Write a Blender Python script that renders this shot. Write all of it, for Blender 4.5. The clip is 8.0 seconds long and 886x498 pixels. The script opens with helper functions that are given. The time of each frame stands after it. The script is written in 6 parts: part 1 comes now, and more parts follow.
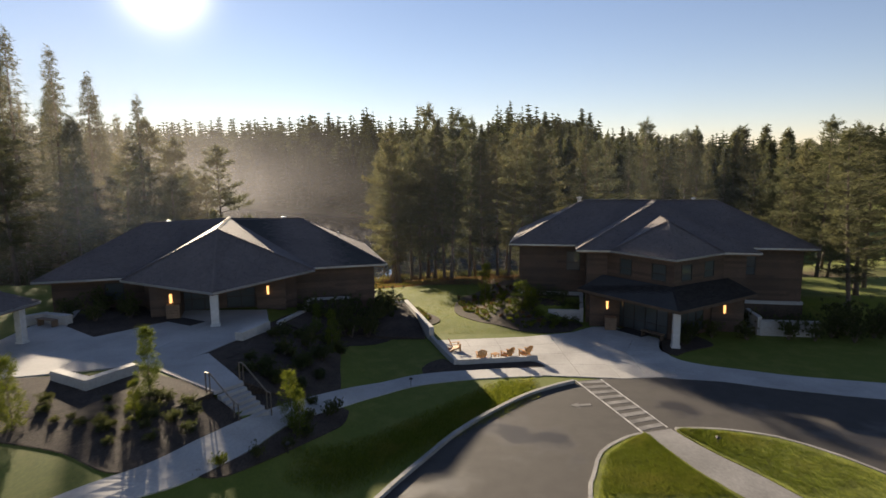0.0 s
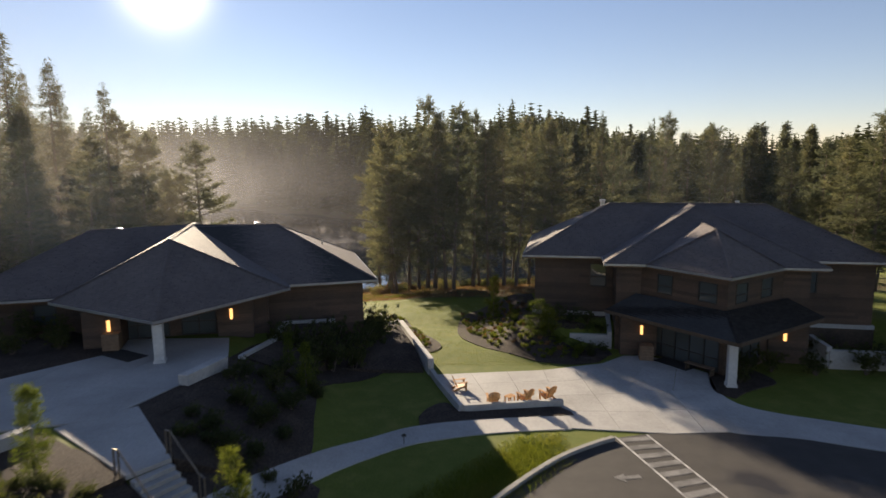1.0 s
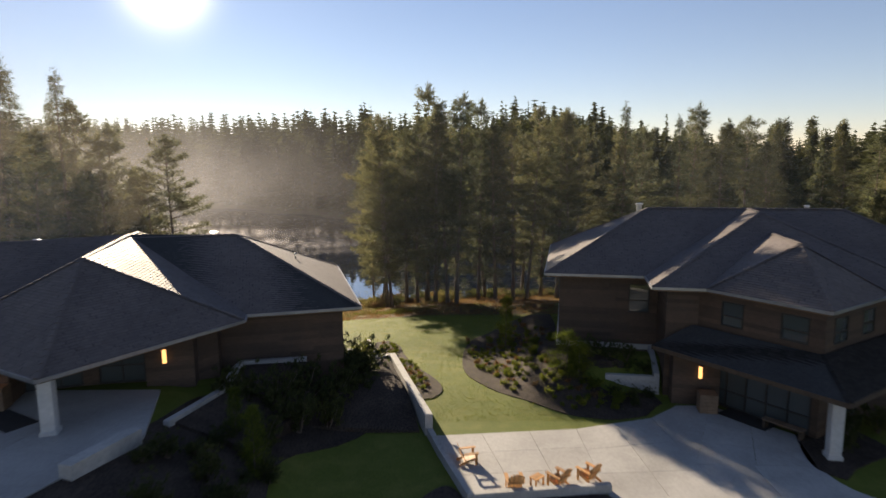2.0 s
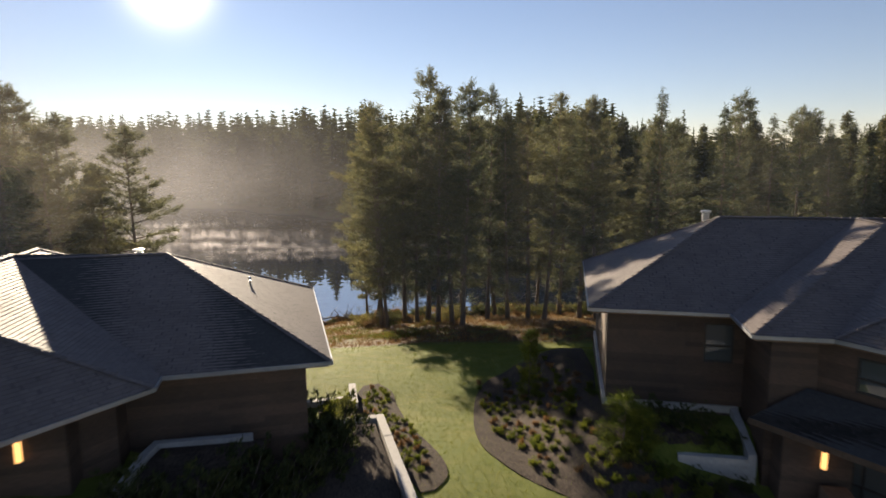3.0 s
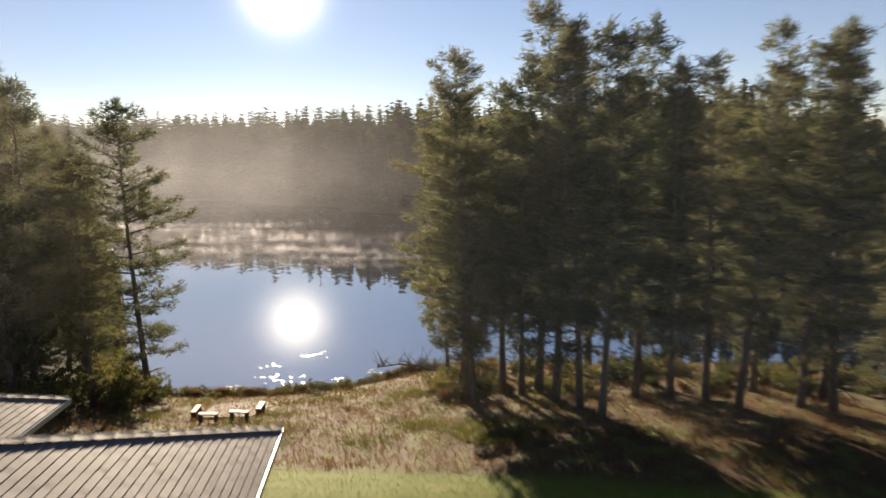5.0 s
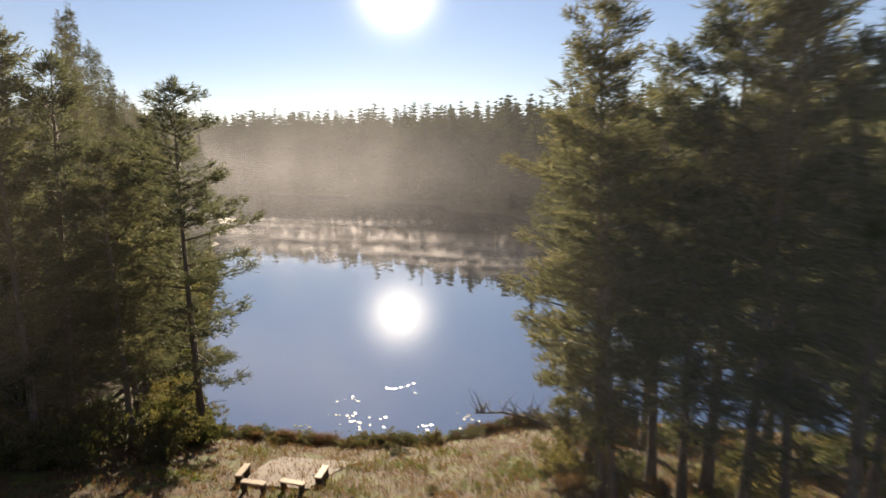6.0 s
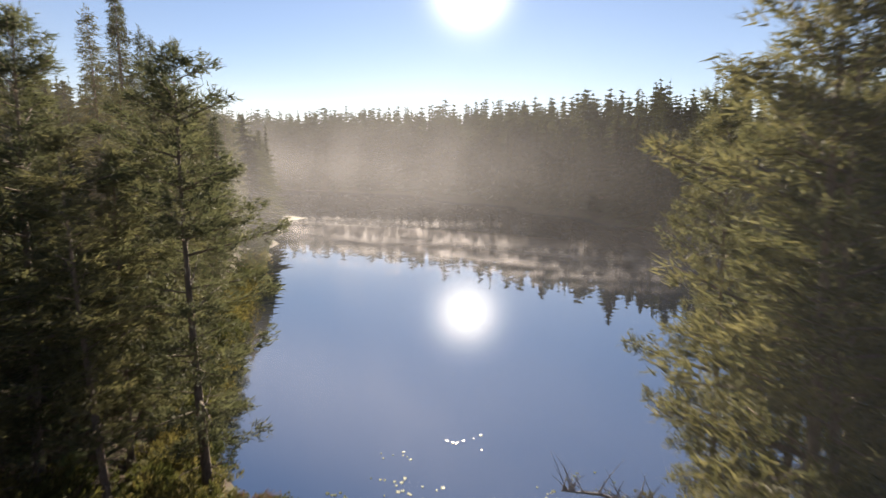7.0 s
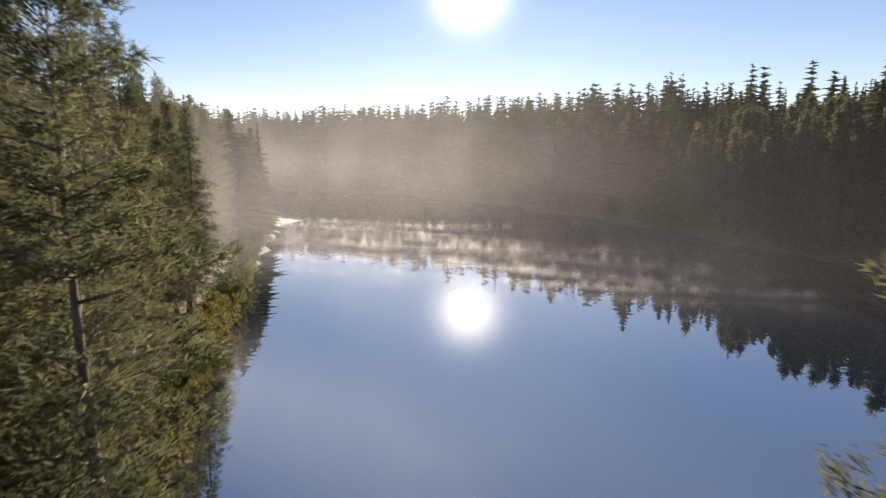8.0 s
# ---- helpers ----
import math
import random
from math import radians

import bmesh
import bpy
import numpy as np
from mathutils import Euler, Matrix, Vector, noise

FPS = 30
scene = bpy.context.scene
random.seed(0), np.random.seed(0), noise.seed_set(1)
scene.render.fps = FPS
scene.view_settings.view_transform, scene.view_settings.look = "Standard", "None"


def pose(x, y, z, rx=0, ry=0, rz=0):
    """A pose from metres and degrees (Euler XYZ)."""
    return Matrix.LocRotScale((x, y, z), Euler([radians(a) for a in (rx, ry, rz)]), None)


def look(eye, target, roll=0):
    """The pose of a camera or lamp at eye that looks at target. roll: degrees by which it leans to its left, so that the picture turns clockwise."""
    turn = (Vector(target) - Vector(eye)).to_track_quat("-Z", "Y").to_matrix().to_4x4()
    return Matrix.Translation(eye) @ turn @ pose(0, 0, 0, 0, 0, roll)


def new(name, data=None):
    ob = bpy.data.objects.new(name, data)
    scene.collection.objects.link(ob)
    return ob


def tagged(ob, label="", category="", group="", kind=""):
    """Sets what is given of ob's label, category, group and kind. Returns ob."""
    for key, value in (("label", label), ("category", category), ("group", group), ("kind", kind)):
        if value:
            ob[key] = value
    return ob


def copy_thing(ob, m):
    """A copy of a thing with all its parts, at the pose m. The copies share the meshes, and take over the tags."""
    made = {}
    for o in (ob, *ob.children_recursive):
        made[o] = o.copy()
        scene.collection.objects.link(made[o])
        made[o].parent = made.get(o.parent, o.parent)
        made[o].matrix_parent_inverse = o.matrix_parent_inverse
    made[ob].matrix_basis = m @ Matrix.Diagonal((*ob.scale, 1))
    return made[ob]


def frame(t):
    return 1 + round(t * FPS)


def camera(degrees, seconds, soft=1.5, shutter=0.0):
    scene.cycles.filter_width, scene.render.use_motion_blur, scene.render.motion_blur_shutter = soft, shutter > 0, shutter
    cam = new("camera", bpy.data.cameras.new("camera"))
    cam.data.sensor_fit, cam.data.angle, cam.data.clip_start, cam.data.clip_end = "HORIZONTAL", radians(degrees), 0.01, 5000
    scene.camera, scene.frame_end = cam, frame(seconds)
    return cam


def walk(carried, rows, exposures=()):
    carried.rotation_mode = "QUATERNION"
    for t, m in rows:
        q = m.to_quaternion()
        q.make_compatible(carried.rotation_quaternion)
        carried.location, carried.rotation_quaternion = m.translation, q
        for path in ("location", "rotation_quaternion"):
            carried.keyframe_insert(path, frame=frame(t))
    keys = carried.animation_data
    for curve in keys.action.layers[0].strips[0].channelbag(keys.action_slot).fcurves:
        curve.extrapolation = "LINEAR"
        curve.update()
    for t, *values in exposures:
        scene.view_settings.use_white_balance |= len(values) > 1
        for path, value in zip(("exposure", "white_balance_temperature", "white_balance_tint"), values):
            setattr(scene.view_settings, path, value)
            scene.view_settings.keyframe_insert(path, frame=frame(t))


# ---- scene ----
cam = camera(72.8, 8.0, 1.5, 0.5)
PATH = [
    (0, (0.00, -0.01, 12.20), (-0.03, 19.80, 9.39), -0.56),
    (0.5, (-0.07, 3.59, 12.10), (-0.10, 23.39, 9.28), -0.49),
    (1, (-0.10, 7.45, 11.99), (-0.14, 27.25, 9.18), -0.49),
    (1.5, (-0.12, 11.52, 11.89), (-0.17, 31.32, 9.06), -0.46),
    (3, (-0.34, 24.93, 11.54), (-0.48, 44.72, 8.67), -0.31),
    (3.5, (-0.45, 29.68, 11.36), (-0.69, 49.46, 8.47), -0.28),
    (4, (-0.68, 34.65, 11.13), (-1.29, 54.43, 8.22), -0.34),
    (5.5, (-3.13, 50.11, 10.59), (-8.21, 69.23, 7.63), -0.41),
    (6, (-4.74, 54.83, 10.57), (-11.39, 73.45, 7.58), 0.01),
    (6.5, (-6.51, 59.42, 10.33), (-14.62, 77.46, 7.34), -0.09),
    (7, (-8.57, 63.66, 10.25), (-17.31, 81.40, 7.22), 0.30),
    (7.5, (-11.02, 67.90, 10.21), (-19.79, 85.61, 7.15), -0.06),
    (8, (-13.67, 71.97, 9.98), (-22.43, 89.68, 6.91), -0.14),
]
walk(cam, [(t, look(eye, target, roll)) for t, eye, target, roll in PATH],
     [(0, 1.45, 6950, 10), (4, 1.45, 7000, 10), (5.5, 1.45, 7050, 10), (6.5, 1.45, 6800, 10), (7, 1.45, 6600, 10), (8, 1.45, 6550, 10)])

# ---- world, sun, exposure ----
SUN_AZ, SUN_EL = radians(23.87), radians(15.3)          # to the left of +y, above the horizon
GLARE_EL = radians(14.7)                                # the middle of the bright disc in the haze
SUN_DIR = Vector((-math.sin(SUN_AZ) * math.cos(SUN_EL), math.cos(SUN_AZ) * math.cos(SUN_EL), math.sin(SUN_EL)))


def build_world():
    w = bpy.data.worlds.new("morning_sky")
    scene.world = w
    w.use_nodes = True
    nt = w.node_tree
    nt.nodes.clear()
    out = nt.nodes.new("ShaderNodeOutputWorld")
    bg = nt.nodes.new("ShaderNodeBackground")
    sky = nt.nodes.new("ShaderNodeTexSky")
    sky.sky_type = "NISHITA"
    sky.sun_disc = False
    sky.sun_elevation, sky.sun_rotation = SUN_EL, -SUN_AZ
    sky.altitude, sky.air_density, sky.dust_density, sky.ozone_density = 20, 0.9, 0.0, 3.0
    # the sun's own disc, soft-edged in the morning haze
    tc = nt.nodes.new("ShaderNodeTexCoord")
    dot = nt.nodes.new("ShaderNodeVectorMath")
    dot.operation = "DOT_PRODUCT"
    dot.inputs[1].default_value = (-math.sin(SUN_AZ) * math.cos(GLARE_EL), math.cos(SUN_AZ) * math.cos(GLARE_EL), math.sin(GLARE_EL))
    nt.links.new(tc.outputs["Generated"], dot.inputs[0])

    def math_node(op, a, b=0.0):
        n = nt.nodes.new("ShaderNodeMath")
        n.operation = op
        for sock, v in zip(n.inputs, (a, b)):
            if isinstance(v, (int, float)):
                sock.default_value = v
            else:
                nt.links.new(v, sock)
        return n.outputs[0]

    angle = math_node("ARCCOSINE", math_node("MINIMUM", dot.outputs["Value"], 1.0))
    core = math_node("POWER", math.e, math_node("MULTIPLY", math_node("POWER", math_node("DIVIDE", angle, radians(1.8)), 2.0), -0.5))
    halo = math_node("POWER", math_node("MAXIMUM", math_node("SUBTRACT", 1.0, math_node("DIVIDE", angle, radians(30))), 0.0), 2.0)
    add = math_node("ADD", math_node("MULTIPLY", core, 0.9), math_node("MULTIPLY", halo, 0.05))
    bg2 = nt.nodes.new("ShaderNodeBackground")
    bg2.inputs[0].default_value = (1.0, 0.90, 0.76, 1)
    nt.links.new(add, bg2.inputs[1])
    cool = nt.nodes.new("ShaderNodeMix")
    cool.data_type, cool.blend_type = "RGBA", "MULTIPLY"
    cool.inputs[0].default_value, cool.inputs[7].default_value = 1.0, (1.24, 0.975, 0.95, 1)
    nt.links.new(sky.outputs[0], cool.inputs[6])
    nt.links.new(cool.outputs[2], bg.inputs[0])
    bg.inputs[1].default_value = 0.051
    both = nt.nodes.new("ShaderNodeAddShader")
    nt.links.new(bg.outputs[0], both.inputs[0])
    nt.links.new(bg2.outputs[0], both.inputs[1])
    nt.links.new(both.outputs[0], out.inputs[0])


build_world()
sun_data = bpy.data.lights.new("sun", "SUN")
sun_data.energy, sun_data.angle, sun_data.color = 5.0, radians(0.53), (1.0, 0.855, 0.67)
sun = new("sun", sun_data)
sun.matrix_world = look(SUN_DIR * 300, (0, 0, 0))


# ---- materials ----
def nodes_of(name):
    m = bpy.data.materials.new(name)
    m.use_nodes = True
    nt = m.node_tree
    return m, nt, nt.nodes["Principled BSDF"]


def noise_tex(nt, scale, detail=4.0, rough=0.6, coord="Object", stretch=None):
    tc = nt.nodes.new("ShaderNodeTexCoord")
    n = nt.nodes.new("ShaderNodeTexNoise")
    n.inputs["Scale"].default_value, n.inputs["Detail"].default_value, n.inputs["Roughness"].default_value = scale, detail, rough
    src = tc.outputs[coord]
    if stretch:
        mp = nt.nodes.new("ShaderNodeMapping")
        mp.inputs["Scale"].default_value = stretch
        nt.links.new(src, mp.inputs["Vector"])
        src = mp.outputs[0]
    nt.links.new(src, n.inputs["Vector"])
    return n


def ramp_of(nt, source, stops):
    r = nt.nodes.new("ShaderNodeValToRGB")
    el = r.color_ramp.elements
    while len(el) < len(stops):
        el.new(0.5)
    for e, (p, c) in zip(el, stops):
        e.position, e.color = p, (*c, 1)
    nt.links.new(source, r.inputs[0])
    return r


def mixed(nt, a, b, fac, mode="MIX"):
    m = nt.nodes.new("ShaderNodeMix")
    m.data_type, m.blend_type = "RGBA", mode
    for sock, v in ((m.inputs[0], fac), (m.inputs[6], a), (m.inputs[7], b)):
        if isinstance(v, (int, float)):
            sock.default_value = v
        elif isinstance(v, tuple):
            sock.default_value = (*v, 1)
        else:
            nt.links.new(v, sock)
    return m.outputs[2]


def bump_of(nt, bsdf, height, strength, distance):
    b = nt.nodes.new("ShaderNodeBump")
    b.inputs["Strength"].default_value, b.inputs["Distance"].default_value = strength, distance
    nt.links.new(height, b.inputs["Height"])
    nt.links.new(b.outputs[0], bsdf.inputs["Normal"])


def surface(name, dark, light, scale=6.0, big=0.35, rough=0.8, bump=0.3, dist=0.01, stain=0.25, metal=0.0, spec=0.5, vary="", stretch=None):
    """A surface whose colour runs between dark and light by a fine grain, with larger stains over it."""
    m, nt, b = nodes_of(name)
    fine = noise_tex(nt, scale, 6, 0.65, "Object", stretch)
    coarse = noise_tex(nt, big, 4, 0.55)
    col = ramp_of(nt, fine.outputs[0], [(0.3, dark), (0.7, light)]).outputs[0]
    st = ramp_of(nt, coarse.outputs[0], [(0.35, (1 - stain,) * 3), (0.65, (1 + stain * 0.3,) * 3)]).outputs[0]
    col = mixed(nt, col, st, 1.0, "MULTIPLY")
    if vary:
        src = nt.nodes.new("ShaderNodeObjectInfo").outputs["Random"] if vary in ("object", "slab") else nt.nodes.new("ShaderNodeNewGeometry").outputs["Random Per Island"]
        lo, hi = {"slab": (0.93, 1.05), "shingle": (0.9, 1.08)}.get(vary, (0.72, 1.22))
        v = ramp_of(nt, src, [(0.0, (lo,) * 3), (1.0, (hi,) * 3)]).outputs[0]
        col = mixed(nt, col, v, 1.0, "MULTIPLY")
    nt.links.new(col, b.inputs["Base Color"])
    rr = nt.nodes.new("ShaderNodeMapRange")
    rr.inputs["To Min"].default_value, rr.inputs["To Max"].default_value = max(0.02, rough - 0.1), min(1, rough + 0.1)
    nt.links.new(coarse.outputs[0], rr.inputs[0])
    nt.links.new(rr.outputs[0], b.inputs["Roughness"])
    b.inputs["Metallic"].default_value = metal
    b.inputs["Specular IOR Level"].default_value = spec
    bump_of(nt, b, fine.outputs[0], bump, dist)
    return m


def leaf_material(name, dark, light, glow, through_light=0.35, vary=0.5):
    m, nt, b = nodes_of(name)
    isl = nt.nodes.new("ShaderNodeNewGeometry")
    oi = nt.nodes.new("ShaderNodeObjectInfo")
    big = noise_tex(nt, 0.5, 3, 0.6)
    c = ramp_of(nt, isl.outputs["Random Per Island"], [(0.0, dark), (1.0, light)]).outputs[0]
    c = mixed(nt, c, glow, ramp_of(nt, big.outputs[0], [(0.5, (0, 0, 0)), (0.75, (vary,) * 3)]).outputs[0])
    c = mixed(nt, c, ramp_of(nt, oi.outputs["Random"], [(0.0, (0.75, 0.8, 0.8)), (1.0, (1.2, 1.12, 1.0))]).outputs[0], 1.0, "MULTIPLY")
    nt.links.new(c, b.inputs["Base Color"])
    b.inputs["Roughness"].default_value = 0.7
    b.inputs["Specular IOR Level"].default_value = 0.12
    tr = nt.nodes.new("ShaderNodeBsdfTranslucent")
    nt.links.new(mixed(nt, c, (1.25, 1.22, 0.92), 1.0, "MULTIPLY"), tr.inputs[0])
    mx = nt.nodes.new("ShaderNodeMixShader")
    mx.inputs[0].default_value = through_light
    out = nt.nodes["Material Output"]
    nt.links.new(b.outputs[0], mx.inputs[1])
    nt.links.new(tr.outputs[0], mx.inputs[2])
    nt.links.new(mx.outputs[0], out.inputs[0])
    return m


def ground_material():
    """Mown grass that dries out to straw and needle litter down the bank to the lake."""
    m, nt, b = nodes_of("ground_grass")
    fine = noise_tex(nt, 9, 8, 0.75)
    mid = noise_tex(nt, 0.9, 5, 0.6)
    big = noise_tex(nt, 0.16, 4, 0.55)
    c = ramp_of(nt, fine.outputs[0], [(0.25, (0.052, 0.074, 0.012)), (0.75, (0.158, 0.182, 0.028))]).outputs[0]
    c = mixed(nt, c, (0.225, 0.20, 0.055), ramp_of(nt, mid.outputs[0], [(0.45, (0, 0, 0)), (0.75, (0.6,) * 3)]).outputs[0])
    c = mixed(nt, c, (0.10, 0.13, 0.018), ramp_of(nt, big.outputs[0], [(0.4, (0, 0, 0)), (0.65, (0.6,) * 3)]).outputs[0])
    # dry strip beyond the lawn
    sep = nt.nodes.new("ShaderNodeSeparateXYZ")
    tc = nt.nodes.new("ShaderNodeTexCoord")
    nt.links.new(tc.outputs["Object"], sep.inputs[0])
    wob = nt.nodes.new("ShaderNodeMath")
    wob.operation = "MULTIPLY_ADD"
    nt.links.new(mid.outputs[0], wob.inputs[0])
    wob.inputs[1].default_value = 3.0
    nt.links.new(sep.outputs["Y"], wob.inputs[2])
    dry = nt.nodes.new("ShaderNodeMapRange")
    dry.inputs["From Min"].default_value, dry.inputs["From Max"].default_value = 68.1, 69.2
    nt.links.new(wob.outputs[0], dry.inputs[0])
    straw = ramp_of(nt, fine.outputs[0], [(0.25, (0.034, 0.021, 0.012)), (0.55, (0.085, 0.053, 0.03)), (0.8, (0.145, 0.096, 0.056))]).outputs[0]
    straw = mixed(nt, straw, (0.10, 0.13, 0.03), ramp_of(nt, mid.outputs[0], [(0.47, (0, 0, 0)), (0.65, (0.85,) * 3)]).outputs[0])
    west = nt.nodes.new("ShaderNodeMapRange")
    west.inputs["From Min"].default_value, west.inputs["From Max"].default_value = 60.0, 45.0
    nt.links.new(sep.outputs["X"], west.inputs[0])
    both = nt.nodes.new("ShaderNodeMath")
    both.operation = "MULTIPLY"
    nt.links.new(dry.outputs[0], both.inputs[0])
    nt.links.new(west.outputs[0], both.inputs[1])
    c = mixed(nt, c, straw, both.outputs[0])
    nt.links.new(c, b.inputs["Base Color"])
    b.inputs["Roughness"].default_value = 0.85
    b.inputs["Specular IOR Level"].default_value = 0.2
    bump_of(nt, b, fine.outputs[0], 0.5, 0.03)
    return m


def water_material():
    m, nt, b = nodes_of("lake_water")
    b.inputs["Base Color"].default_value = (0.012, 0.02, 0.036, 1)
    b.inputs["Roughness"].default_value = 0.0
    b.inputs["IOR"].default_value = 3.0
    b.inputs["Specular IOR Level"].default_value = 1.0
    n = noise_tex(nt, 0.8, 3, 0.5, "Object", (1, 2.2, 1))
    bump_of(nt, b, n.outputs[0], 0.005, 0.02)
    return m


def glass_material():
    m, nt, b = nodes_of("window_glass")
    b.inputs["Base Color"].default_value = (0.07, 0.08, 0.08, 1)
    b.inputs["Roughness"].default_value = 0.03
    b.inputs["Specular IOR Level"].default_value = 0.9
    n = noise_tex(nt, 0.6, 2, 0.5)
    bump_of(nt, b, n.outputs[0], 0.03, 0.02)
    return m


def glowing(name, colour, strength):
    m, nt, b = nodes_of(name)
    b.inputs["Base Color"].default_value = (*colour, 1)
    b.inputs["Emission Color"].default_value = (*colour, 1)
    b.inputs["Emission Strength"].default_value = strength
    return m


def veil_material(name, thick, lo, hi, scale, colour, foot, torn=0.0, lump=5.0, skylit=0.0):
    """A thin veil for mist, haze and imitated glare: mostly clear, the rest lit through by the sun, or by front light
    as far as skylit says; it thins out upwards.
    """
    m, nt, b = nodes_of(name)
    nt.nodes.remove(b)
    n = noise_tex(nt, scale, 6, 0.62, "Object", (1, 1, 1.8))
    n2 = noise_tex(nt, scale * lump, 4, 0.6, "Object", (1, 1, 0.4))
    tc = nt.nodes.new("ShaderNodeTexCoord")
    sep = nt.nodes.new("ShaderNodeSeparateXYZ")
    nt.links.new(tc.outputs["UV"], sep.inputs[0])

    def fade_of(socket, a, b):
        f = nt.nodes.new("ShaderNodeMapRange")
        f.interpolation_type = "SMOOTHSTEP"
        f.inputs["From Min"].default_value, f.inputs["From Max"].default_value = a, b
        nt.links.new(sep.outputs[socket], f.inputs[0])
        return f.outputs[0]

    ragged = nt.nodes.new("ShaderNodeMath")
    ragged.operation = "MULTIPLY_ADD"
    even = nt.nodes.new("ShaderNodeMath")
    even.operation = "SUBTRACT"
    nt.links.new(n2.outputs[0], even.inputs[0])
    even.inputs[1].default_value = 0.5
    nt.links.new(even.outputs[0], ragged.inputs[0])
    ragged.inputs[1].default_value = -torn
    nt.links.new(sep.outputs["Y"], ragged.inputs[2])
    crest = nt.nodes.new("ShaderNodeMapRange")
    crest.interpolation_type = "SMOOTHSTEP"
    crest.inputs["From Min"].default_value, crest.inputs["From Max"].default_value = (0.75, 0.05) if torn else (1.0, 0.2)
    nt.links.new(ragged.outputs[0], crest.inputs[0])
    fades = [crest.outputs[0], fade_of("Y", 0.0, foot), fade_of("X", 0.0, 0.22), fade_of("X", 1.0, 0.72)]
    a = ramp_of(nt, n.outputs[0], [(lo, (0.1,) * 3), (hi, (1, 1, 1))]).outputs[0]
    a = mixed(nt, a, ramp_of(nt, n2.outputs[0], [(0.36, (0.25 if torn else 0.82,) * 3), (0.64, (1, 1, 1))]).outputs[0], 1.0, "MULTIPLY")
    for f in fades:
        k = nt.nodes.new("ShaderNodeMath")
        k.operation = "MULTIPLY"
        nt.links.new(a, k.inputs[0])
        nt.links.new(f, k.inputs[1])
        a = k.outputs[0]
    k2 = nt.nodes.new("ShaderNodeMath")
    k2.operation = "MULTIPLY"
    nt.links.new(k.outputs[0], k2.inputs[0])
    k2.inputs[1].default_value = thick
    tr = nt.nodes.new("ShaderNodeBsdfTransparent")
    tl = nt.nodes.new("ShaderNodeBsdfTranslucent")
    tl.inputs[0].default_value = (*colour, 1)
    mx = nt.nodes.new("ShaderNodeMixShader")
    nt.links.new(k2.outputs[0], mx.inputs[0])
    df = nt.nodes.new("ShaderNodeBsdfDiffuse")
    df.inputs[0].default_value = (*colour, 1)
    lit_part = nt.nodes.new("ShaderNodeMixShader")
    lit_part.inputs[0].default_value = skylit
    nt.links.new(tl.outputs[0], lit_part.inputs[1])
    nt.links.new(df.outputs[0], lit_part.inputs[2])
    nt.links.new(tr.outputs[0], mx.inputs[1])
    nt.links.new(lit_part.outputs[0], mx.inputs[2])
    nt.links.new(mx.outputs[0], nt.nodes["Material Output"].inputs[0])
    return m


def mist_material():
    return veil_material("mist", 0.16, 0.36, 0.62, 0.07, (0.88, 0.84, 0.86), 0.45, 1.7, 9.0)


def haze_material():
    return veil_material("haze", 0.105, 0.15, 0.6, 0.02, (0.88, 0.87, 0.92), 0.35)


GROUND = ground_material()
WATER = water_material()
GLASS = glass_material()
MIST = mist_material()
HAZE = haze_material()
# imitated lens glare: pale warm sheet colour that lifts the dark pine stand
STAND_GLARE = veil_material("stand_haze", 0.12, 0.15, 0.6, 0.03, (0.98, 0.88, 0.75), 0.25, skylit=0.97)
# part haze, part imitated sun glare put into a warm sheet colour
TREE_HAZE_GLARE = veil_material("tree_haze", 0.34, 0.15, 0.6, 0.03, (0.98, 0.87, 0.72), 0.25, skylit=0.86)
LAWN = surface("lawn_turf", (0.078, 0.102, 0.014), (0.245, 0.255, 0.036), 9, 0.9, 0.9, 0.9, 0.05, 0.4, spec=0.2)
MULCH = surface("bark_mulch", (0.026, 0.021, 0.018), (0.105, 0.080, 0.064), 11, 0.8, 0.95, 1.0, 0.05, 0.3, spec=0.15)
CONCRETE = surface("brushed_concrete", (0.34, 0.33, 0.315), (0.44, 0.425, 0.405), 9, 0.35, 0.85, 0.15, 0.004, 0.2, vary="slab")
OLD_CONCRETE = surface("weathered_concrete", (0.17, 0.165, 0.16), (0.25, 0.24, 0.23), 8, 0.5, 0.9, 0.2, 0.005, 0.25)
WALL_CONCRETE = surface("cast_concrete", (0.36, 0.345, 0.325), (0.48, 0.465, 0.44), 7, 0.5, 0.8, 0.2, 0.005, 0.2)
KERB = surface("worn_kerb_concrete", (0.24, 0.23, 0.215), (0.36, 0.345, 0.32), 9, 0.6, 0.85, 0.3, 0.006, 0.3)


